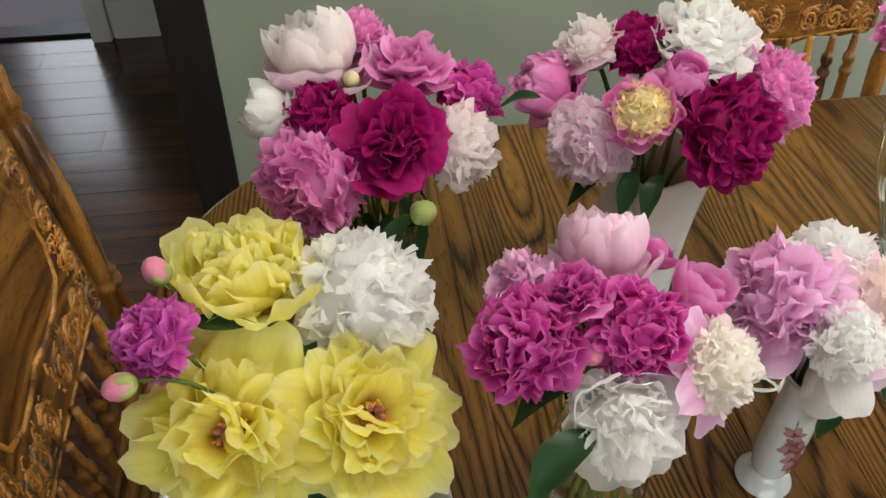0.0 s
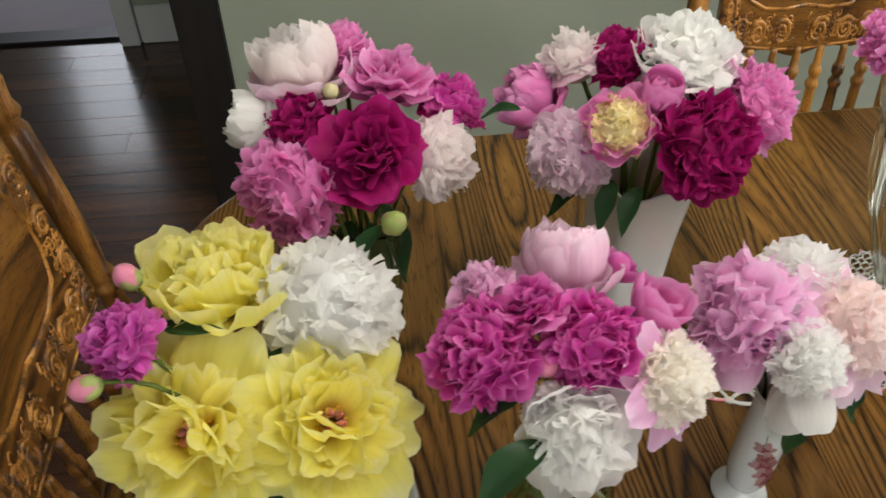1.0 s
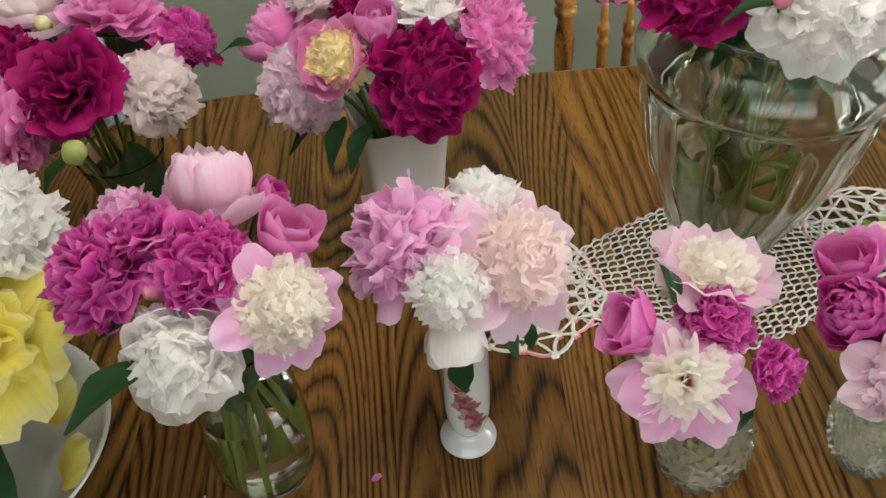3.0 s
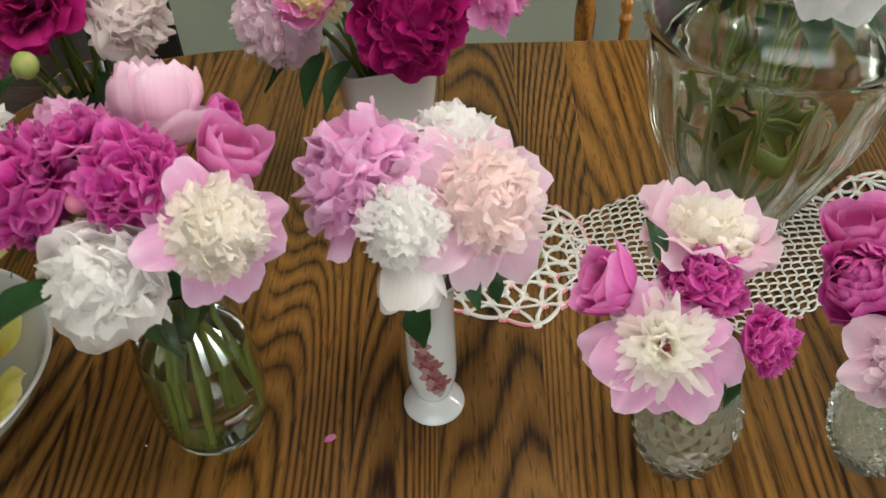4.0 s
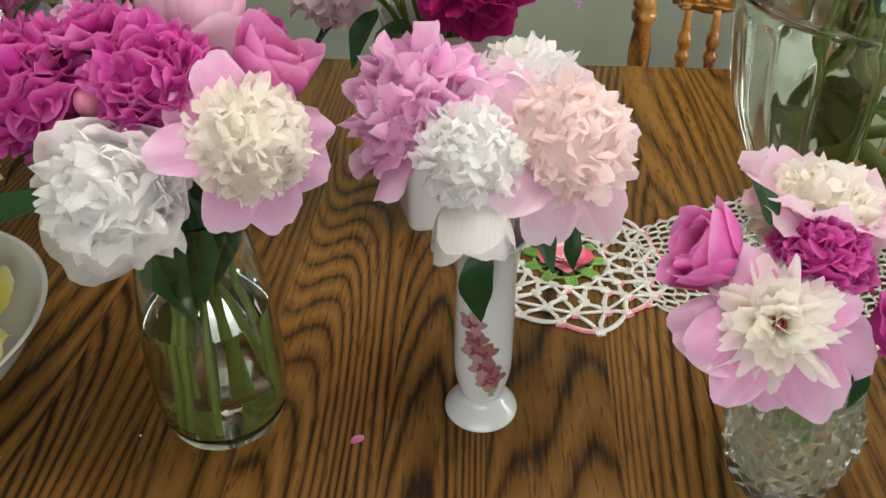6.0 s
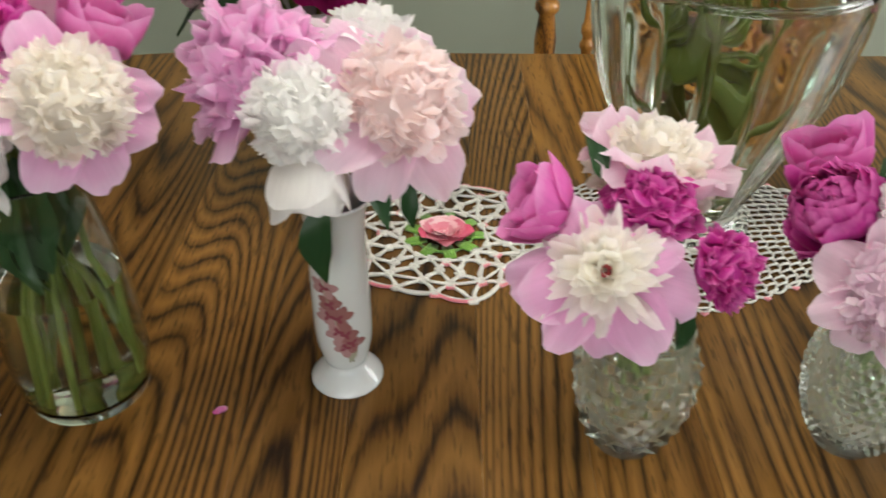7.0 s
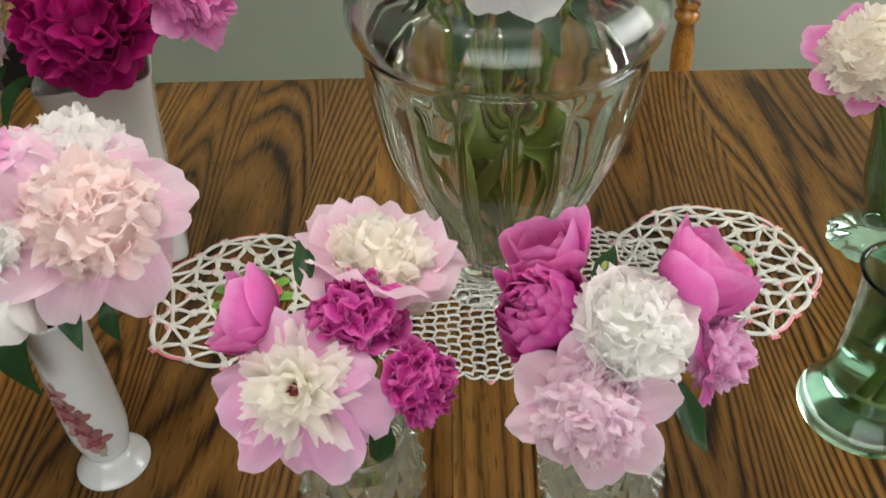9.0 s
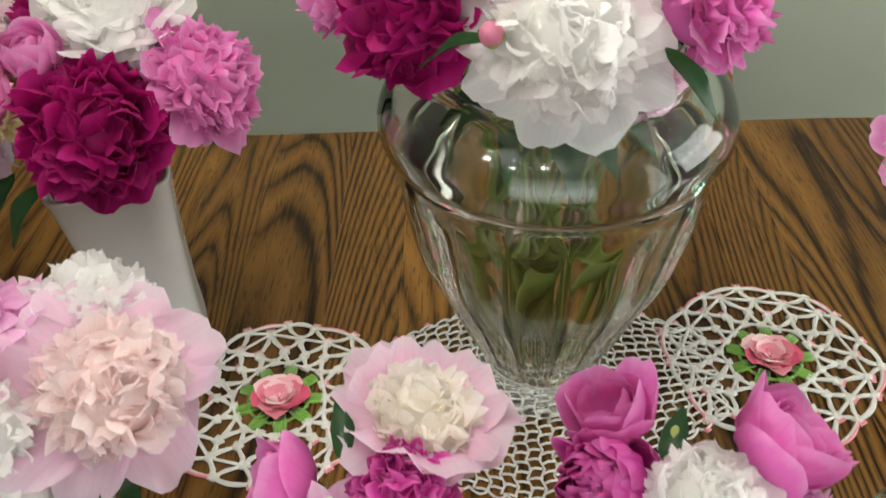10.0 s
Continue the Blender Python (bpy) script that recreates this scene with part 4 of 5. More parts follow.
# big urn-shaped vase with flutes and a rounded shoulder
prof_h = smooth_profile([(0.066, 0.0), (0.073, 0.004), (0.072, 0.013), (0.061, 0.024), (0.060, 0.036), (0.079, 0.082), (0.096, 0.128), (0.119, 0.188), (0.132, 0.262), (0.134, 0.286), (0.131, 0.292), (0.141, 0.299), (0.146, 0.311), (0.146, 0.325), (0.138, 0.342), (0.120, 0.354), (0.108, 0.360), (0.106, 0.366)], 102)


def urn_flutes(a, z):
    s = max(0.0, min(1.0, (z - 0.03) / 0.05)) * max(0.0, min(1.0, (0.282 - z) / 0.03))
    return 1 + 0.048 * s * (abs(math.cos(9 * a)) ** 0.6 - 0.5)


vh, _ = vase("urn_vase", shell(prof_h, 0.0065, 0.030, 160, URN_H, urn_flutes), CLEAR_GLASS, URN_H, "large clear fluted glass urn standing on the crochet runner")
water(URN_H, [(r - 0.0075, z) for r, z in prof_h if z > 0.031], 0.284, vh)

# green jar with a heavy foot
prof_i = smooth_profile([(0.050, 0.0), (0.056, 0.005), (0.057, 0.016), (0.047, 0.034), (0.040, 0.06), (0.038, 0.11), (0.040, 0.15), (0.046, 0.17)], 40)
vi, _ = vase("glass_jar", shell(prof_i, 0.004, 0.016, 64, JAR_I), GREEN_GLASS, JAR_I, "pale green glass vase with a heavy flared foot")
water(JAR_I, [(r - 0.0043, z) for r, z in prof_i if z > 0.0165], 0.11, vi)

# glass vase on a scalloped foot
prof_j = smooth_profile([(0.046, 0.0), (0.048, 0.006), (0.040, 0.018), (0.020, 0.032), (0.018, 0.05), (0.030, 0.08), (0.038, 0.14), (0.046, 0.19)], 40)
vase("scalloped_vase", shell(prof_j, 0.004, 0.03, 80, FOOT_J, lambda a, z: 1 + 0.13 * (abs(math.cos(4 * a)) ** 0.7 - 0.5) * max(0, 1 - z / 0.03)), GREEN_GLASS, FOOT_J, "pale green glass vase on a scalloped foot")

# ---- crochet runner ----
runner = empty("crochet_runner", pose(0.66, 0.89, TOP), "white crochet runner with pink roses and a scalloped rim", "table runner")
ROSES = ((0.400, 0.885), (0.923, 0.928))
Z = TOP + 0.0022


def strand(bm, pts, r=0.0011):
    tube([(x, y, Z + 0.0004 * math.sin(60 * x + 45 * y)) for x, y in pts], r, 4, bm)


def body_half(x):
    """Half width of the runner's netted middle."""
    t = (x - 0.665) / 0.20
    return max(0.045, 0.135 - 0.085 * abs(t) ** 1.3)


def body_mid(x):
    return 0.885 + 0.043 * (x - 0.4) / 0.523 - 0.012


rng = random.Random(11)
net = bmesh.new()
rows_n = 30
for i in range(rows_n + 1):
    x = 0.475 + 0.385 * i / rows_n
    h, c = body_half(x), body_mid(x)
    n = max(4, int(2 * h / 0.0105))
    strand(net, [(x + 0.0022 * ((k % 2) * 2 - 1), c - h + 2 * h * k / n) for k in range(n + 1)], 0.00135)
    if i < rows_n:
        x2 = 0.475 + 0.385 * (i + 1) / rows_n
        h2, c2 = body_half(x2), body_mid(x2)
        for k in range(n + 1):
            f = (k + 0.5 * (i % 2)) / n
            if f <= 1:
                strand(net, [(x, c - h + 2 * h * f), ((x + x2) / 2, (c + c2) / 2 - (h + h2) / 2 + (h + h2) * f + 0.0012), (x2, c2 - h2 + 2 * h2 * f)], 0.0017)
part("netted_middle", net, COTTON, runner, "white netted crochet", kind="stuff")
scallop, scallop_pink = bmesh.new(), bmesh.new()
for side in (-1, 1):
    for i in range(22):
        x = 0.475 + 0.385 * i / 22
        x2 = 0.475 + 0.385 * (i + 1) / 22
        e = lambda q: body_mid(q) + side * body_half(q)
        pts = [(x, e(x)), ((x + x2) / 2, e((x + x2) / 2) + side * 0.011), (x2, e(x2))]
        strand(scallop, [tuple(p)[:2] for p in bezier((*pts[0], 0), (*pts[1], 0), (*pts[2], 0), 5)], 0.0016)
        if i % 2 == 0:
            strand(scallop_pink, [((x + x2) / 2 - 0.003, pts[1][1] - side * 0.005), ((x + x2) / 2, pts[1][1] - side * 0.002), ((x + x2) / 2 + 0.003, pts[1][1] - side * 0.005)], 0.002)
part("rim", scallop, COTTON, runner, kind="stuff")
part("pink_rim", scallop_pink, PINK_COTTON, runner, "pink rim stitches", kind="stuff")

for s, (cx, cy) in enumerate(ROSES):
    lace, tips = bmesh.new(), bmesh.new()
    P = lambda r, a: (cx + r * math.cos(a), cy + r * math.sin(a))
    hexa = lambda a: 1 / max(0.86, math.cos(((a + 0.26) % (math.pi / 3)) - math.pi / 6))
    jit = lambda q: q + rng.uniform(-0.0016, 0.0016)
    N = 17
    radii = (0.047, 0.066, 0.086, 0.103)
    nodes = []
    for ring_i, r in enumerate(radii):
        nodes.append([P(jit(r) * hexa(a), a) for a in (2 * math.pi * (k + 0.5 * (ring_i % 2)) / N + rng.uniform(-0.04, 0.04) for k in range(N))])
    for ring_i in range(4):
        for k in range(N):
            p, q = nodes[ring_i][k], nodes[ring_i][(k + 1) % N]
            dx, dy = (p[0] - cx) * 0.0040 / radii[ring_i], (p[1] - cy) * 0.0040 / radii[ring_i]
            # knot of close stitches where the loops meet
            for w in (-0.8, -0.4, 0.0, 0.4, 0.8):
                strand(lace, [(p[0] - dx * 1.1 - dy * w * 1.3, p[1] - dy * 1.1 + dx * w * 1.3), (p[0] + dx - dy * w * 0.8, p[1] + dy + dx * w * 0.8)], 0.0021)
            if ring_i in (0, 2):
                strand(lace, [p, q], 0.0021)
            if ring_i < 3:
                shift_k = 0 if ring_i % 2 else -1
                for turn, target in ((-1, nodes[ring_i + 1][(k + shift_k) % N]), (1, nodes[ring_i + 1][(k + shift_k + 1) % N])):
                    for w in (0.2, 1.0):
                        bow = rng.uniform(0.7, 1.2) * turn * w
                        strand(lace, [p, ((p[0] + target[0]) / 2 - dy * bow, (p[1] + target[1]) / 2 + dx * bow), target], 0.0019)
            else:
                mx, my = (p[0] + q[0]) / 2, (p[1] + q[1]) / 2
                for g in (1.6, 2.8):
                    rim = [tuple(w)[:2] for w in bezier((*p, 0), (mx + dx * g, my + dy * g, 0), (*q, 0), 6)]
                    strand(tips if g > 2 and k % 2 == s else lace, rim, 0.0020)
            if rng.random() < (0.75 if ring_i > 1 else 0.25):
                for w in (-1.0, 0.0, 1.0):
                    strand(tips, [(p[0] + dx * 0.4 - dy * w, p[1] + dy * 0.4 + dx * w), (p[0] + dx * 1.7 - dy * w * 0.7, p[1] + dy * 1.7 + dx * w * 0.7)], 0.0019)
    part("lace_end", lace, COTTON, runner, "open white lace medallion", kind="stuff")
    part("pink_rim", tips, PINK_COTTON, runner, "pink stitches on the lace rim", kind="stuff")
    green = bmesh.new()
    for k in range(9):
        a = 2 * math.pi * k / 9
        for d in (-0.14, -0.05, 0.05, 0.14):
            strand(green, [P(0.022, a + d * 1.3), P(0.034, a + d * 1.1), P(0.046 - 0.06 * d * d, a + d * 0.7)], 0.0021)
        strand(green, [P(0.032, a - 0.34), P(0.0325, a), P(0.032, a + 0.34)], 0.0019)
    part("green_leaves", green, GREEN_COTTON, runner, "green crochet leaves")
    bm = bmesh.new()
    rr = random.Random(s)
    for i in range(22):
        f = i / 22
        petal(bm, rr, i * GOLD, 88 - 22 * f, 82 - 46 * f, 0.035 * (1 - 0.66 * f), 0.0155 * (1 - 0.4 * f), 0.4, 0.09, 0.05, 0.5, 0.001, 0.0, 4, 4)
    bmesh.ops.translate(bm, verts=bm.verts, vec=(cx, cy, TOP + 0.004))
    part("rose", bm, ROSE_COTTON, runner, "pink crochet rose", kind="stuff")

# ---- the bouquets ----
def arrange(centre, neck, rows, group, deep=0.02, spread=0.018, full=1.0):
    """Sets the flowers of one vase. Rows: place, diameter, form, inner colour, outer colour, words, extras."""
    made = []
    rng = random.Random(group)
    for place, across, style, colour, outer, words, extra in rows:
        facing = extra.pop("facing", None) or Vector(place) - Vector((centre[0], centre[1], centre[2] + neck - 0.06))
        a = rng.uniform(0, 6.3)
        foot = (centre[0] + spread * math.cos(a), centre[1] + spread * math.sin(a), centre[2] + deep)
        made.append(flower(place, across / 2 * full, facing, style, colour, outer, foot, words, group=group, **extra))
    return made


A = arrange(BOWL, 0.12, [
    ((-0.235, 0.775, 1.068), 0.160, "bowl", "yellow", "yellow", "lemon yellow semi-double peony in a wide bowl", dict(facing=(-0.05, 0.16, 0.95), guards=11)),
    ((-0.128, 0.745, 1.050), 0.135, "double", "white", "white", "pure white double peony beside the yellow blooms", dict(heart_style="fluff", facing=(0.3, -0.2, 0.9))),
    ((-0.257, 0.642, 1.000), 0.172, "open", "yellow", "yellow", "wide open lemon yellow peony with golden stamens", dict(facing=(-0.12, -0.62, 0.72), eye="stamens", guards=13)),
    ((-0.134, 0.641, 1.000), 0.162, "open", "yellow", "yellow", "wide open lemon yellow peony with pink carpels", dict(facing=(0.30, -0.52, 0.75), eye="stamens", guards=13)),
    ((-0.310, 0.692, 1.075), 0.082, "double", "violet", "violet", "violet pink double peony half open", dict(facing=(-0.7, -0.2, 0.75))),
], "yellow bouquet in the bowl", 0.012)
bud((-0.303, 0.745, 1.098), 0.0135, (-0.4, 0.1, 0.8), "hotpink", (-0.20, 0.64, TOP + 0.02), "small pink and green peony bud")
bud((-0.330, 0.652, 1.065), 0.0135, (-0.8, -0.4, 0.1), "hotpink", (-0.21, 0.65, TOP + 0.02), "small pink and green peony bud")
leaf((-0.19, 0.70, 1.03), -20, 0.10, 5, A[1])
leaf((-0.28, 0.72, 1.06), -10, 0.055, -5, A[4])
leaf((-0.20, 0.66, 0.98), -60, 0.16, 55, A[3])
leaf((-0.23, 0.70, 0.93), -100, 0.15, 60, A[2])
leaf((-0.26, 0.70, 1.0), 200, 0.12, 40, A[2])
leaf((-0.165, 0.625, 0.900), -62, 0.120, 30, A[3])
leaf((-0.215, 0.620, 0.905), -95, 0.125, 30, A[2])

B = arrange(GLASS_B, 0.20, [
    ((-0.151, 1.035, 1.130), 0.100, "ball", "blush", "pale", "blush white peony in a full round cup", dict()),
    ((-0.103, 1.085, 1.125), 0.080, "double", "pink", "pink", "pink double peony", {}),
    ((-0.054, 1.017, 1.116), 0.105, "loose", "pink", "pink", "pink peony with loose upright petals", {}),
    ((0.023, 1.014, 1.085), 0.080, "double", "magenta", "crimson", "deep magenta double peony", {}),
    ((0.000, 0.936, 1.063), 0.096, "double", "blush", "blush", "ivory blush double peony", dict(facing=(0.75, -0.4, 0.5))),
    ((-0.084, 0.915, 1.085), 0.108, "loose", "crimson", "crimson", "large crimson peony with broad loose petals", dict(facing=(0.0, -0.6, 0.7), guards=9)),
    ((-0.157, 0.964, 1.105), 0.076, "double", "crimson", "crimson", "crimson double peony", {}),
    ((-0.174, 0.912, 1.053), 0.112, "double", "pink", "hotpink", "pink peony with a golden heart", dict(facing=(-0.5, -0.7, 0.5), eye="gold", heart_style="fluff")),
    ((-0.208, 0.995, 1.085), 0.066, "ball", "white", "white", "white peony half open", dict(facing=(-0.9, 0.0, 0.3))),
], "crimson and pink bouquet in the glass vase", 0.018, 0.020, 1.10)
bud((-0.063, 0.826, 1.066), 0.0145, (0.5, -0.5, 0.7), "green", (-0.09, 0.98, TOP + 0.03), "round green peony bud on a bent stem")
bud((-0.118, 0.985, 1.125), 0.011, (0, -0.5, 0.8), "cream", (-0.09, 0.985, TOP + 0.03), "small pale green bud between the blooms")
leaf((-0.075, 0.835, 1.055), 215, 0.055, 35, B[5])
for h, z, d, L in ((20, 0.95, 60, 0.11), (-80, 0.95, 70, 0.12), (-30, 0.97, 55, 0.12), (-140, 0.95, 65, 0.10)):
    leaf((GLASS_B[0] + 0.02 * math.cos(radians(h)), GLASS_B[1] + 0.02 * math.sin(radians(h)), z), h, L, d, B[4])

C = arrange(SQUARE_C, 0.215, [
    ((0.171, 1.060, 1.110), 0.082, "double", "blush", "pale", "blush white double peony", {}),
    ((0.227, 1.045, 1.115), 0.090, "double", "crimson", "crimson", "dark crimson double peony", {}),
    ((0.298, 1.010, 1.125), 0.112, "ball", "white", "white", "white peony in a round open cup", dict(heart_style="double", guards=6, facing=(0.15, -0.25, 0.9))),
    ((0.123, 1.050, 1.058), 0.086, "ball", "pink", "pink", "pink half-open peony", dict(facing=(-0.8, 0.1, 0.5))),
    ((0.198, 0.935, 1.090), 0.092, "bowl", "butter", "pink", "pink cupped peony with a butter yellow heart", dict(facing=(-0.25, -0.65, 0.65), heart_style="fluff", guards=8, swell=0.78)),
    ((0.245, 0.950, 1.118), 0.060, "globe", "pink", "pink", "tight pink globe of a peony bud", dict(facing=(0.05, -0.3, 0.9))),
    ((0.148, 0.952, 1.040), 0.098, "double", "mauve", "mauve", "pale mauve double peony", dict(facing=(-0.5, -0.75, 0.3), heart_style="fluff")),
    ((0.297, 0.912, 1.072), 0.128, "double", "crimson", "crimson", "large crimson double peony", dict(facing=(0.35, -0.6, 0.65))),
    ((0.380, 0.975, 1.080), 0.100, "star", "pink", "pink", "pink peony with a fringed heart", dict(facing=(0.8, -0.1, 0.5), heart_style="fluff")),
], "crimson and white bouquet in the square vase", 0.02, 0.012, 1.06)
for x, y, z, h, L, d in ((0.10, 1.0, 1.075, 165, 0.05, 0), (0.20, 0.93, 1.015, 240, 0.06, 25), (0.23, 0.92, 1.01, 235, 0.06, 20), (0.26, 0.98, 1.11, 120, 0.05, -40), (0.32, 0.97, 1.09, 60, 0.07, 10), (0.20, 0.96, 1.02, 200, 0.09, 15)):
    leaf((x, y, z), h, L, d, C[7])

D = arrange(CARAFE_D, 0.225, [
    ((0.088, 0.735, 1.078), 0.094, "ball", "pale", "pale", "pale pink round globe peony", {}),
    ((-0.006, 0.655, 1.060), 0.112, "double", "magenta", "magenta", "magenta double peony with drooping guard petals", dict(facing=(-0.65, -0.35, 0.65))),
    ((0.095, 0.640, 1.076), 0.095, "double", "magenta", "magenta", "deep magenta ruffled peony", dict(facing=(0.1, -0.55, 0.8))),
    ((0.045, 0.675, 1.088), 0.070, "loose", "magenta", "hotpink", "bright pink peony between darker ones", {}),
    ((0.009, 0.726, 1.064), 0.076, "double", "lilac", "lilac", "lilac pink fringed peony", {}),
    ((0.163, 0.680, 1.070), 0.072, "tulip", "pink", "pink", "pink peony with smooth cupped petals", dict(facing=(0.4, 0.1, 0.9))),
    ((0.162, 0.612, 1.048), 0.096, "star", "cream", "lilac", "cream peony with wide pink guard petals", dict(facing=(0.50, -0.55, 0.55), heart_style="fluff", guards=8, eye="red", swell=0.98)),
    ((0.072, 0.588, 1.018), 0.094, "ball", "white", "white", "white peony drooping in a loose cup", dict(heart_style="double", guards=7, facing=(-0.05, -0.8, 0.5))),
    ((0.145, 0.735, 1.068), 0.044, "tulip", "magenta", "hotpink", "small bright pink half-open bud", dict(facing=(0.7, 0.2, 0.6), guards=4)),
    ((0.045, 0.612, 1.035), 0.044, "open", "white", "white", "small white peony with few petals", dict(facing=(-0.5, -0.6, 0.5), guards=4)),
], "magenta bouquet in the carafe", 0.014, 0.030)
bud((0.051, 0.634, 1.058), 0.012, (-0.1, -0.7, 0.7), "pink", (0.08, 0.63, TOP + 0.05), "small closed pink bud")
leaf((0.045, 0.585, 1.02), 215, 0.085, 12, D[7])
leaf((0.03, 0.62, 1.04), 190, 0.06, 20, D[1])
for h, z, d, L in ((-60, 0.99, 72, 0.10), (-100, 0.985, 68, 0.11), (-20, 0.99, 75, 0.09), (170, 0.97, 72, 0.10), (-140, 0.96, 75, 0.10), (60, 0.98, 70, 0.09)):
    leaf((CARAFE_D[0] + 0.014 * math.cos(radians(h)), CARAFE_D[1] + 0.014 * math.sin(radians(h)), z), h, L, d, D[6])

E5 = arrange(BUD_E, 0.192, [
    ((0.258, 0.700, 1.035), 0.115, "star", "lilac", "lilac", "lilac pink double peony with fringed petals", dict(facing=(-0.55, -0.05, 0.8), heart_style="double")),
    ((0.342, 0.745, 1.030), 0.100, "double", "white", "white", "white double peony behind the pink ones", dict(facing=(0.2, 0.4, 0.8))),
    ((0.372, 0.675, 1.022), 0.122, "star", "peach", "pale", "pale pink peony with a peach heart", dict(facing=(0.45, -0.5, 0.7), heart_style="fluff", guards=11, swell=0.88)),
    ((0.298, 0.636, 1.024), 0.076, "double", "white", "pale", "small cream double peony", dict(facing=(-0.15, -0.85, 0.35), heart_style="fluff", guards=5)),
    ((0.306, 0.628, 0.970), 0.074, "tulip", "white", "white", "white peony with hanging smooth petals", dict(facing=(0.0, -0.45, -0.9), guards=6)),
], "pale pink bouquet in the bud vase", 0.016, 0.006)
leaf((0.312, 0.632, 0.955), -95, 0.062, 62, E5[3])
leaf((0.345, 0.645, 0.975), -60, 0.042, 25, E5[2])
leaf((0.375, 0.648, 0.965), -75, 0.034, 55, E5[2])

F = arrange(CUT_F, 0.127, [
    ((0.512, 0.588, 0.932), 0.104, "star", "ivory", "lilac", "ivory anemone-form peony with lilac guards and red heart", dict(facing=(-0.16, -0.66, 0.72), guards=11, eye="red")),
    ((0.554, 0.645, 0.952), 0.080, "double", "magenta", "magenta", "magenta ruffled double peony", dict(facing=(0.05, -0.15, 0.95))),
    ((0.603, 0.595, 0.928), 0.062, "double", "magenta", "magenta", "small magenta double peony", dict(facing=(0.75, -0.4, 0.4))),
    ((0.471, 0.648, 0.948), 0.074, "tulip", "hotpink", "hotpink", "bright pink half-open peony", dict(facing=(-0.8, 0.1, 0.5))),
    ((0.566, 0.700, 0.956), 0.128, "loose", "cream", "pale", "cream and pale pink peony behind the magenta bloom", dict(facing=(0.12, 0.05, 0.95), heart_style="fluff", swell=0.8, guards=11)),
], "pink and ivory bouquet in cut glass", 0.02, 0.012)
leaf((0.57, 0.585, 0.91), -60, 0.05, 60, F[2])
leaf((0.515, 0.655, 0.965), 100, 0.04, -40, F[3])

G = arrange(CUT_G, 0.127, [
    ((0.696, 0.690, 0.966), 0.078, "tulip", "hotpink", "hotpink", "bright pink cupped peony", dict(facing=(-0.3, 0.15, 0.9))),
    ((0.688, 0.642, 0.948), 0.074, "ball", "magenta", "magenta", "magenta round peony", dict(facing=(-0.6, -0.3, 0.7))),
    ((0.746, 0.612, 0.964), 0.084, "ball", "white", "white", "creamy white round double peony", dict(heart_style="fluff", guards=5, facing=(0.1, -0.35, 0.9))),
    ((0.712, 0.570, 0.922), 0.094, "star", "mauve", "pale", "lilac peony with a ruffled pale heart", dict(facing=(-0.25, -0.75, 0.5), heart_style="fluff", guards=8, swell=0.92)),
    ((0.808, 0.660, 0.968), 0.092, "tulip", "hotpink", "hotpink", "bright pink tulip-shaped peony", dict(facing=(0.55, 0.15, 0.75), guards=9)),
    ((0.822, 0.632, 0.918), 0.074, "star", "lilac", "hotpink", "bright pink peony with a pale ruffled heart", dict(facing=(0.85, -0.3, 0.25), heart_style="double", guards=7, swell=0.85)),
], "pink and white bouquet in cut glass", 0.02, 0.012)
leaf((0.775, 0.600, 0.925), -45, 0.062, 45, G[5])
leaf((0.725, 0.655, 0.96), 60, 0.04, -35, G[2])
bud((0.735, 0.672, 0.962), 0.008, (0.2, 0.3, 0.9), "green", (0.735, 0.6, TOP + 0.05), "small green bud behind the white bloom")

H = arrange(URN_H, 0.36, [
    ((0.560, 0.885, 1.180), 0.125, "double", "crimson", "crimson", "crimson double peony", dict(facing=(-0.6, -0.35, 0.6))),
    ((0.671, 0.830, 1.180), 0.125, "star", "white", "white", "large white double peony with hanging guard petals", dict(facing=(0.0, -0.7, 0.6), heart_style="fluff", guards=12, swell=1.1)),
    ((0.778, 0.860, 1.190), 0.105, "double", "hotpink", "pink", "pink double peony", dict(facing=(0.75, -0.3, 0.45))),
    ((0.505, 0.960, 1.165), 0.090, "double", "pink", "pink", "pink double peony", dict(facing=(-0.8, 0.2, 0.5))),
    ((0.675, 0.960, 1.230), 0.120, "double", "magenta", "magenta", "magenta double peony at the top of the urn", {}),
    ((0.600, 0.900, 1.235), 0.110, "double", "pink", "pink", "pink double peony at the top of the urn", {}),
    ((0.760, 0.940, 1.200), 0.100, "ball", "pale", "pale", "pale pink globe peony", {}),
    ((0.745, 0.860, 1.120), 0.055, "open", "pale", "pale", "small pale pink hanging peony", dict(facing=(0.6, -0.5, -0.3), guards=4)),
], "tall bouquet in the glass urn", 0.035, 0.038)
bud((0.620, 0.815, 1.186), 0.0098, (-0.2, -0.6, 0.7), "pink", (0.66, 0.87, TOP + 0.1), "small pink and green bud")
leaf((0.62, 0.82, 1.18), 170, 0.05, 5, H[1])
leaf((0.735, 0.83, 1.165), -40, 0.055, 20, H[2])
for i in range(14):
    h = i * 137.5
    leaf((URN_H[0] + 0.03 * math.cos(radians(h)), URN_H[1] + 0.03 * math.sin(radians(h)), 1.100 - 0.005 * (i % 4)), h, 0.066 + 0.006 * (i % 3), 2 + 8 * (i % 3), H[i % 7])

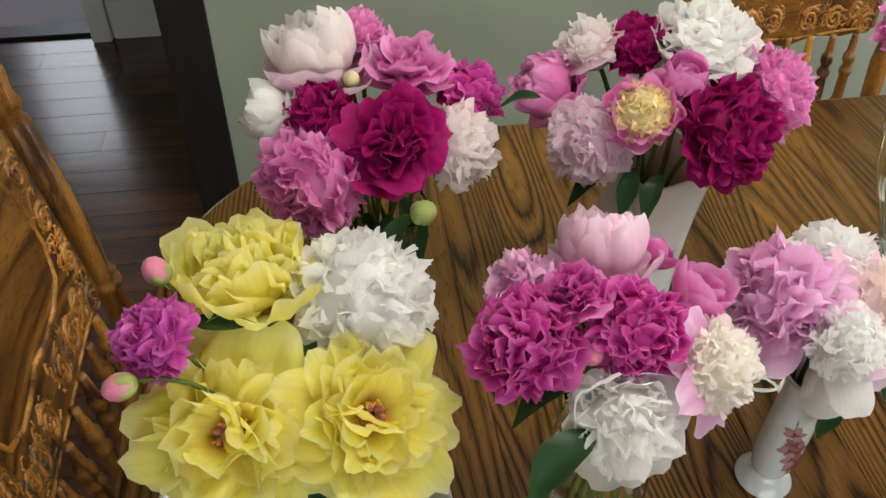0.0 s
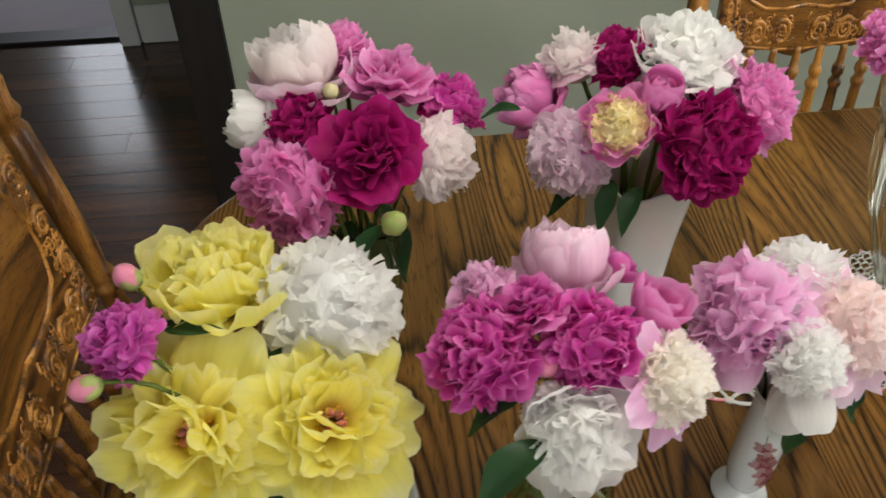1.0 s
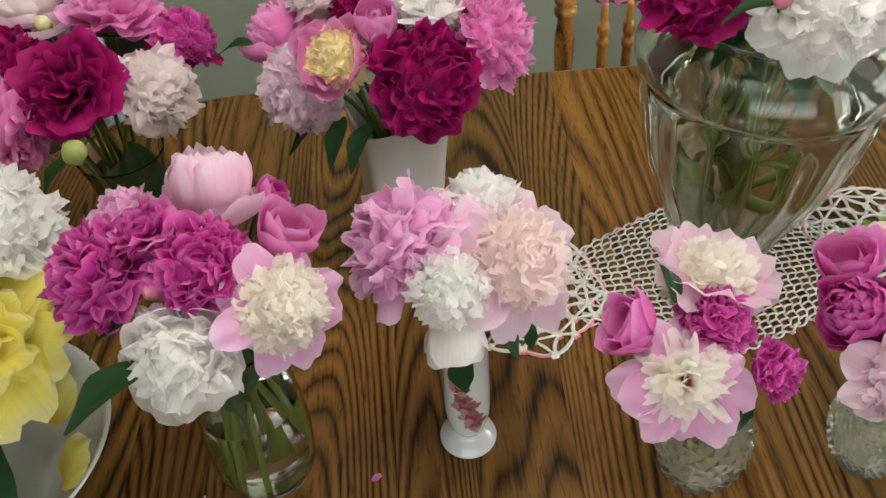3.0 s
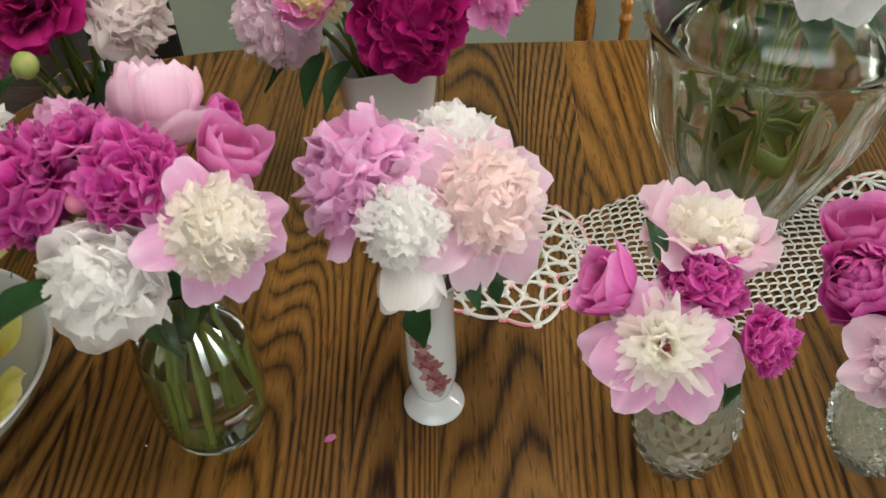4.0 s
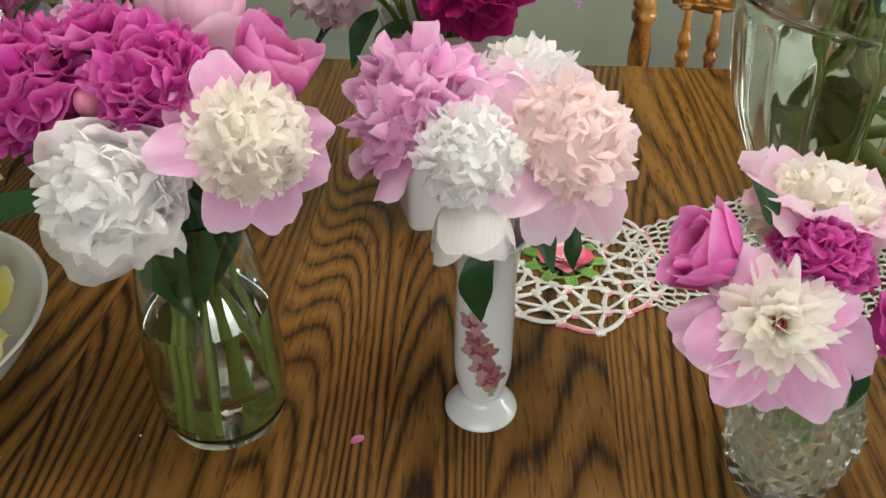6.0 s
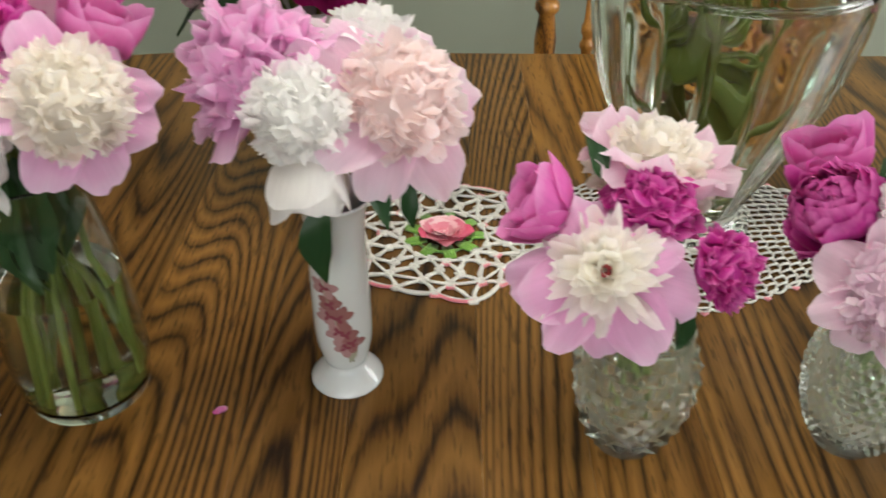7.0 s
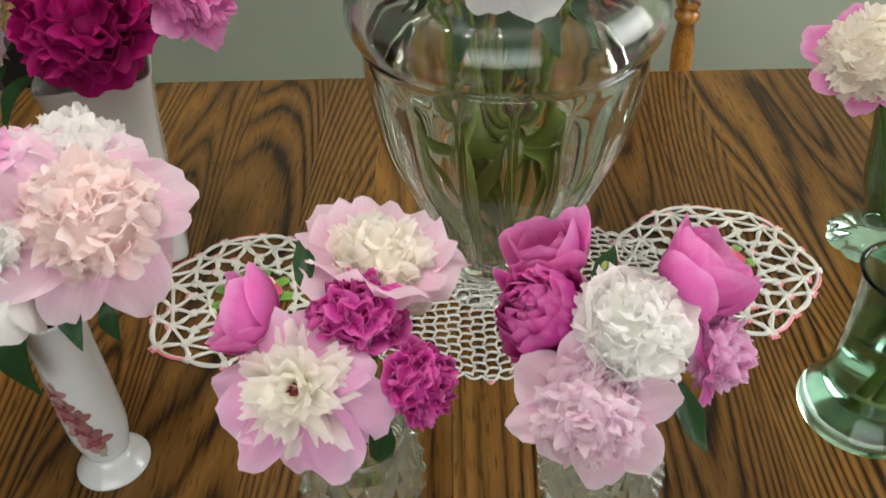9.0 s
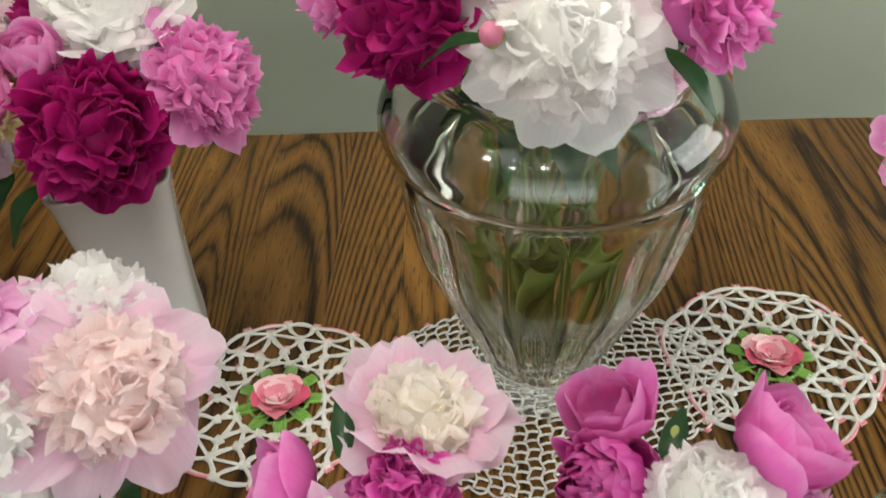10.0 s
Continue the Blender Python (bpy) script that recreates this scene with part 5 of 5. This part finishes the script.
for i in range(5):
    rng = random.Random(900 + i)
    a = i * 2.4
    x, y, z = URN_H[0] + 0.055 * math.cos(a), URN_H[1] + 0.055 * math.sin(a), TOP + 0.07 + 0.012 * (i % 5)
    kink = [Vector((x * 0.4 + URN_H[0] * 0.6, y * 0.4 + URN_H[1] * 0.6, z + 0.13)), Vector((x, y, z + 0.07)), Vector((x - 0.014 * math.sin(a), y + 0.014 * math.cos(a), z + 0.03)), Vector((x * 0.7 + URN_H[0] * 0.3, y * 0.7 + URN_H[1] * 0.3, z - 0.02))]
    part("stem", tube(kink, 0.0034 * rng.uniform(0.85, 1.15), 8), STEM, H[i % 7], "green stem")

for i in range(11):
    rng = random.Random(700 + i)
    a = i * GOLD
    r0, r1 = rng.uniform(0.010, 0.034), rng.uniform(0.030, 0.080)
    low = Vector((URN_H[0] + r0 * math.cos(a), URN_H[1] + r0 * math.sin(a), TOP + rng.uniform(0.040, 0.085)))
    top = Vector((URN_H[0] - r1 * math.cos(a + 0.5), URN_H[1] - r1 * math.sin(a + 0.5), TOP + 0.345))
    mid = low * 0.5 + top * 0.5 + Vector((rng.uniform(-0.02, 0.02), rng.uniform(-0.02, 0.02), 0))
    cane = part("stem", tube(bezier(low, mid, top, 8), 0.0027 * rng.uniform(0.85, 1.2), 7), STEM, H[i % 7], "green stem")
    spur = [mid, mid + Vector((0.016 * math.cos(a * 2), 0.016 * math.sin(a * 2), 0.012)), mid + Vector((0.026 * math.cos(a * 2), 0.026 * math.sin(a * 2), 0.026))]
    part("leaf_stub", tube(spur, 0.0022, 6, None, 0.6), STEM, cane, "cut green leaf stalk")

J = arrange(FOOT_J, 0.19, [
    ((1.035, 0.950, 0.995), 0.095, "star", "cream", "pink", "cream peony with broad pink guard petals", dict(facing=(-0.35, -0.7, 0.55), heart_style="fluff", guards=7)),
    ((1.150, 0.980, 1.000), 0.095, "double", "magenta", "magenta", "magenta double peony", {}),
], "pink bouquet in the scalloped vase", 0.035, 0.008)
I = arrange(JAR_I, 0.17, [
    ((1.075, 0.700, 1.000), 0.100, "double", "pink", "pink", "pink double peony", {}),
    ((1.040, 0.660, 0.990), 0.090, "double", "white", "white", "white double peony", {}),
], "bouquet in the green jar", 0.02, 0.02)

# yellow petals that lie in the bowl
for i, (x, y, z, h) in enumerate(((-0.115, 0.615, 0.803, 20), (-0.135, 0.560, 0.800, -40), (-0.150, 0.690, 0.797, 70), (-0.240, 0.535, 0.806, -100))):
    ob = new("fallen_petal", guard("open", i % 4))
    ob.matrix_basis = pose(x, y, z, 0, 0, h) @ pose(0, 0, 0, 0, -38, 0) @ Matrix.Scale(0.062, 4)
    ob.material_slots[0].link = "OBJECT"
    ob.material_slots[0].material = PETALS["yellow"]
    tagged(ob, "pale yellow petal lying in the white bowl", "petal", "petals in the bowl")

# fallen petal and crumb on the table
bm = bmesh.new()
petal(bm, random.Random(3), 0.6, 88, 80, 0.014, 0.004, 0.2, 0.05, 0.1, 0.3, 0.0, 0.0, 4, 5)
bmesh.ops.translate(bm, verts=bm.verts, vec=(0.204, 0.617, TOP + 0.0012))
tagged(part("fallen_petal", bm, PETALS["pink"]), "small pink petal fallen on the table", "petal")
bm = bmesh.new()
spot(bm, (0.022, 0.614, TOP + 0.0012), 0.0014, (1, 0.8, 0.8), 5)
tagged(part("crumb", bm, PORCELAIN), "tiny white crumb on the table", "crumb")

# ---- boards of the table and planks of the floor ----
rng = random.Random(21)
edges = [TX0 - TA + 0.001]
for seam in (0.02, 0.32, 0.62, 0.92, 1.22, TX1 + TA - 0.001):
    span = seam - edges[-1]
    n = max(3, round(span / 0.095))
    cuts = sorted(edges[-1] + span * (i + rng.uniform(-0.2, 0.2)) / n for i in range(1, n))
    edges += cuts + [seam]
for a, b in zip(edges, edges[1:]):
    gap = 0.0006 if b in (0.02, 0.32, 0.62, 0.92, 1.22) else 0.0001
    board(a + 0.0001, b - gap)

floor = bpy.data.objects["floor"]
forms = {}
for i in range(30):
    y0 = -0.05 + 0.112 * i
    x = -2.88
    while x < -0.2:
        L = rng.choice((0.7, 1.0, 1.3))
        x1 = min(x + L, 0.4)
        key = round(x1 - x, 3)
        if key not in forms:
            me = bpy.data.meshes.new("plank")
            bm = box(0, 0, -0.0195, x1 - x - 0.0008, 0.1112, 0, 0.0008)
            bm.to_mesh(me)
            bm.free()
            me.materials.append(FLOOR_OAK)
            forms[key] = me
        pl = new("plank", forms[key])
        pl.parent = floor
        pl.matrix_basis = pose(x, y0, 0)
        x = x1
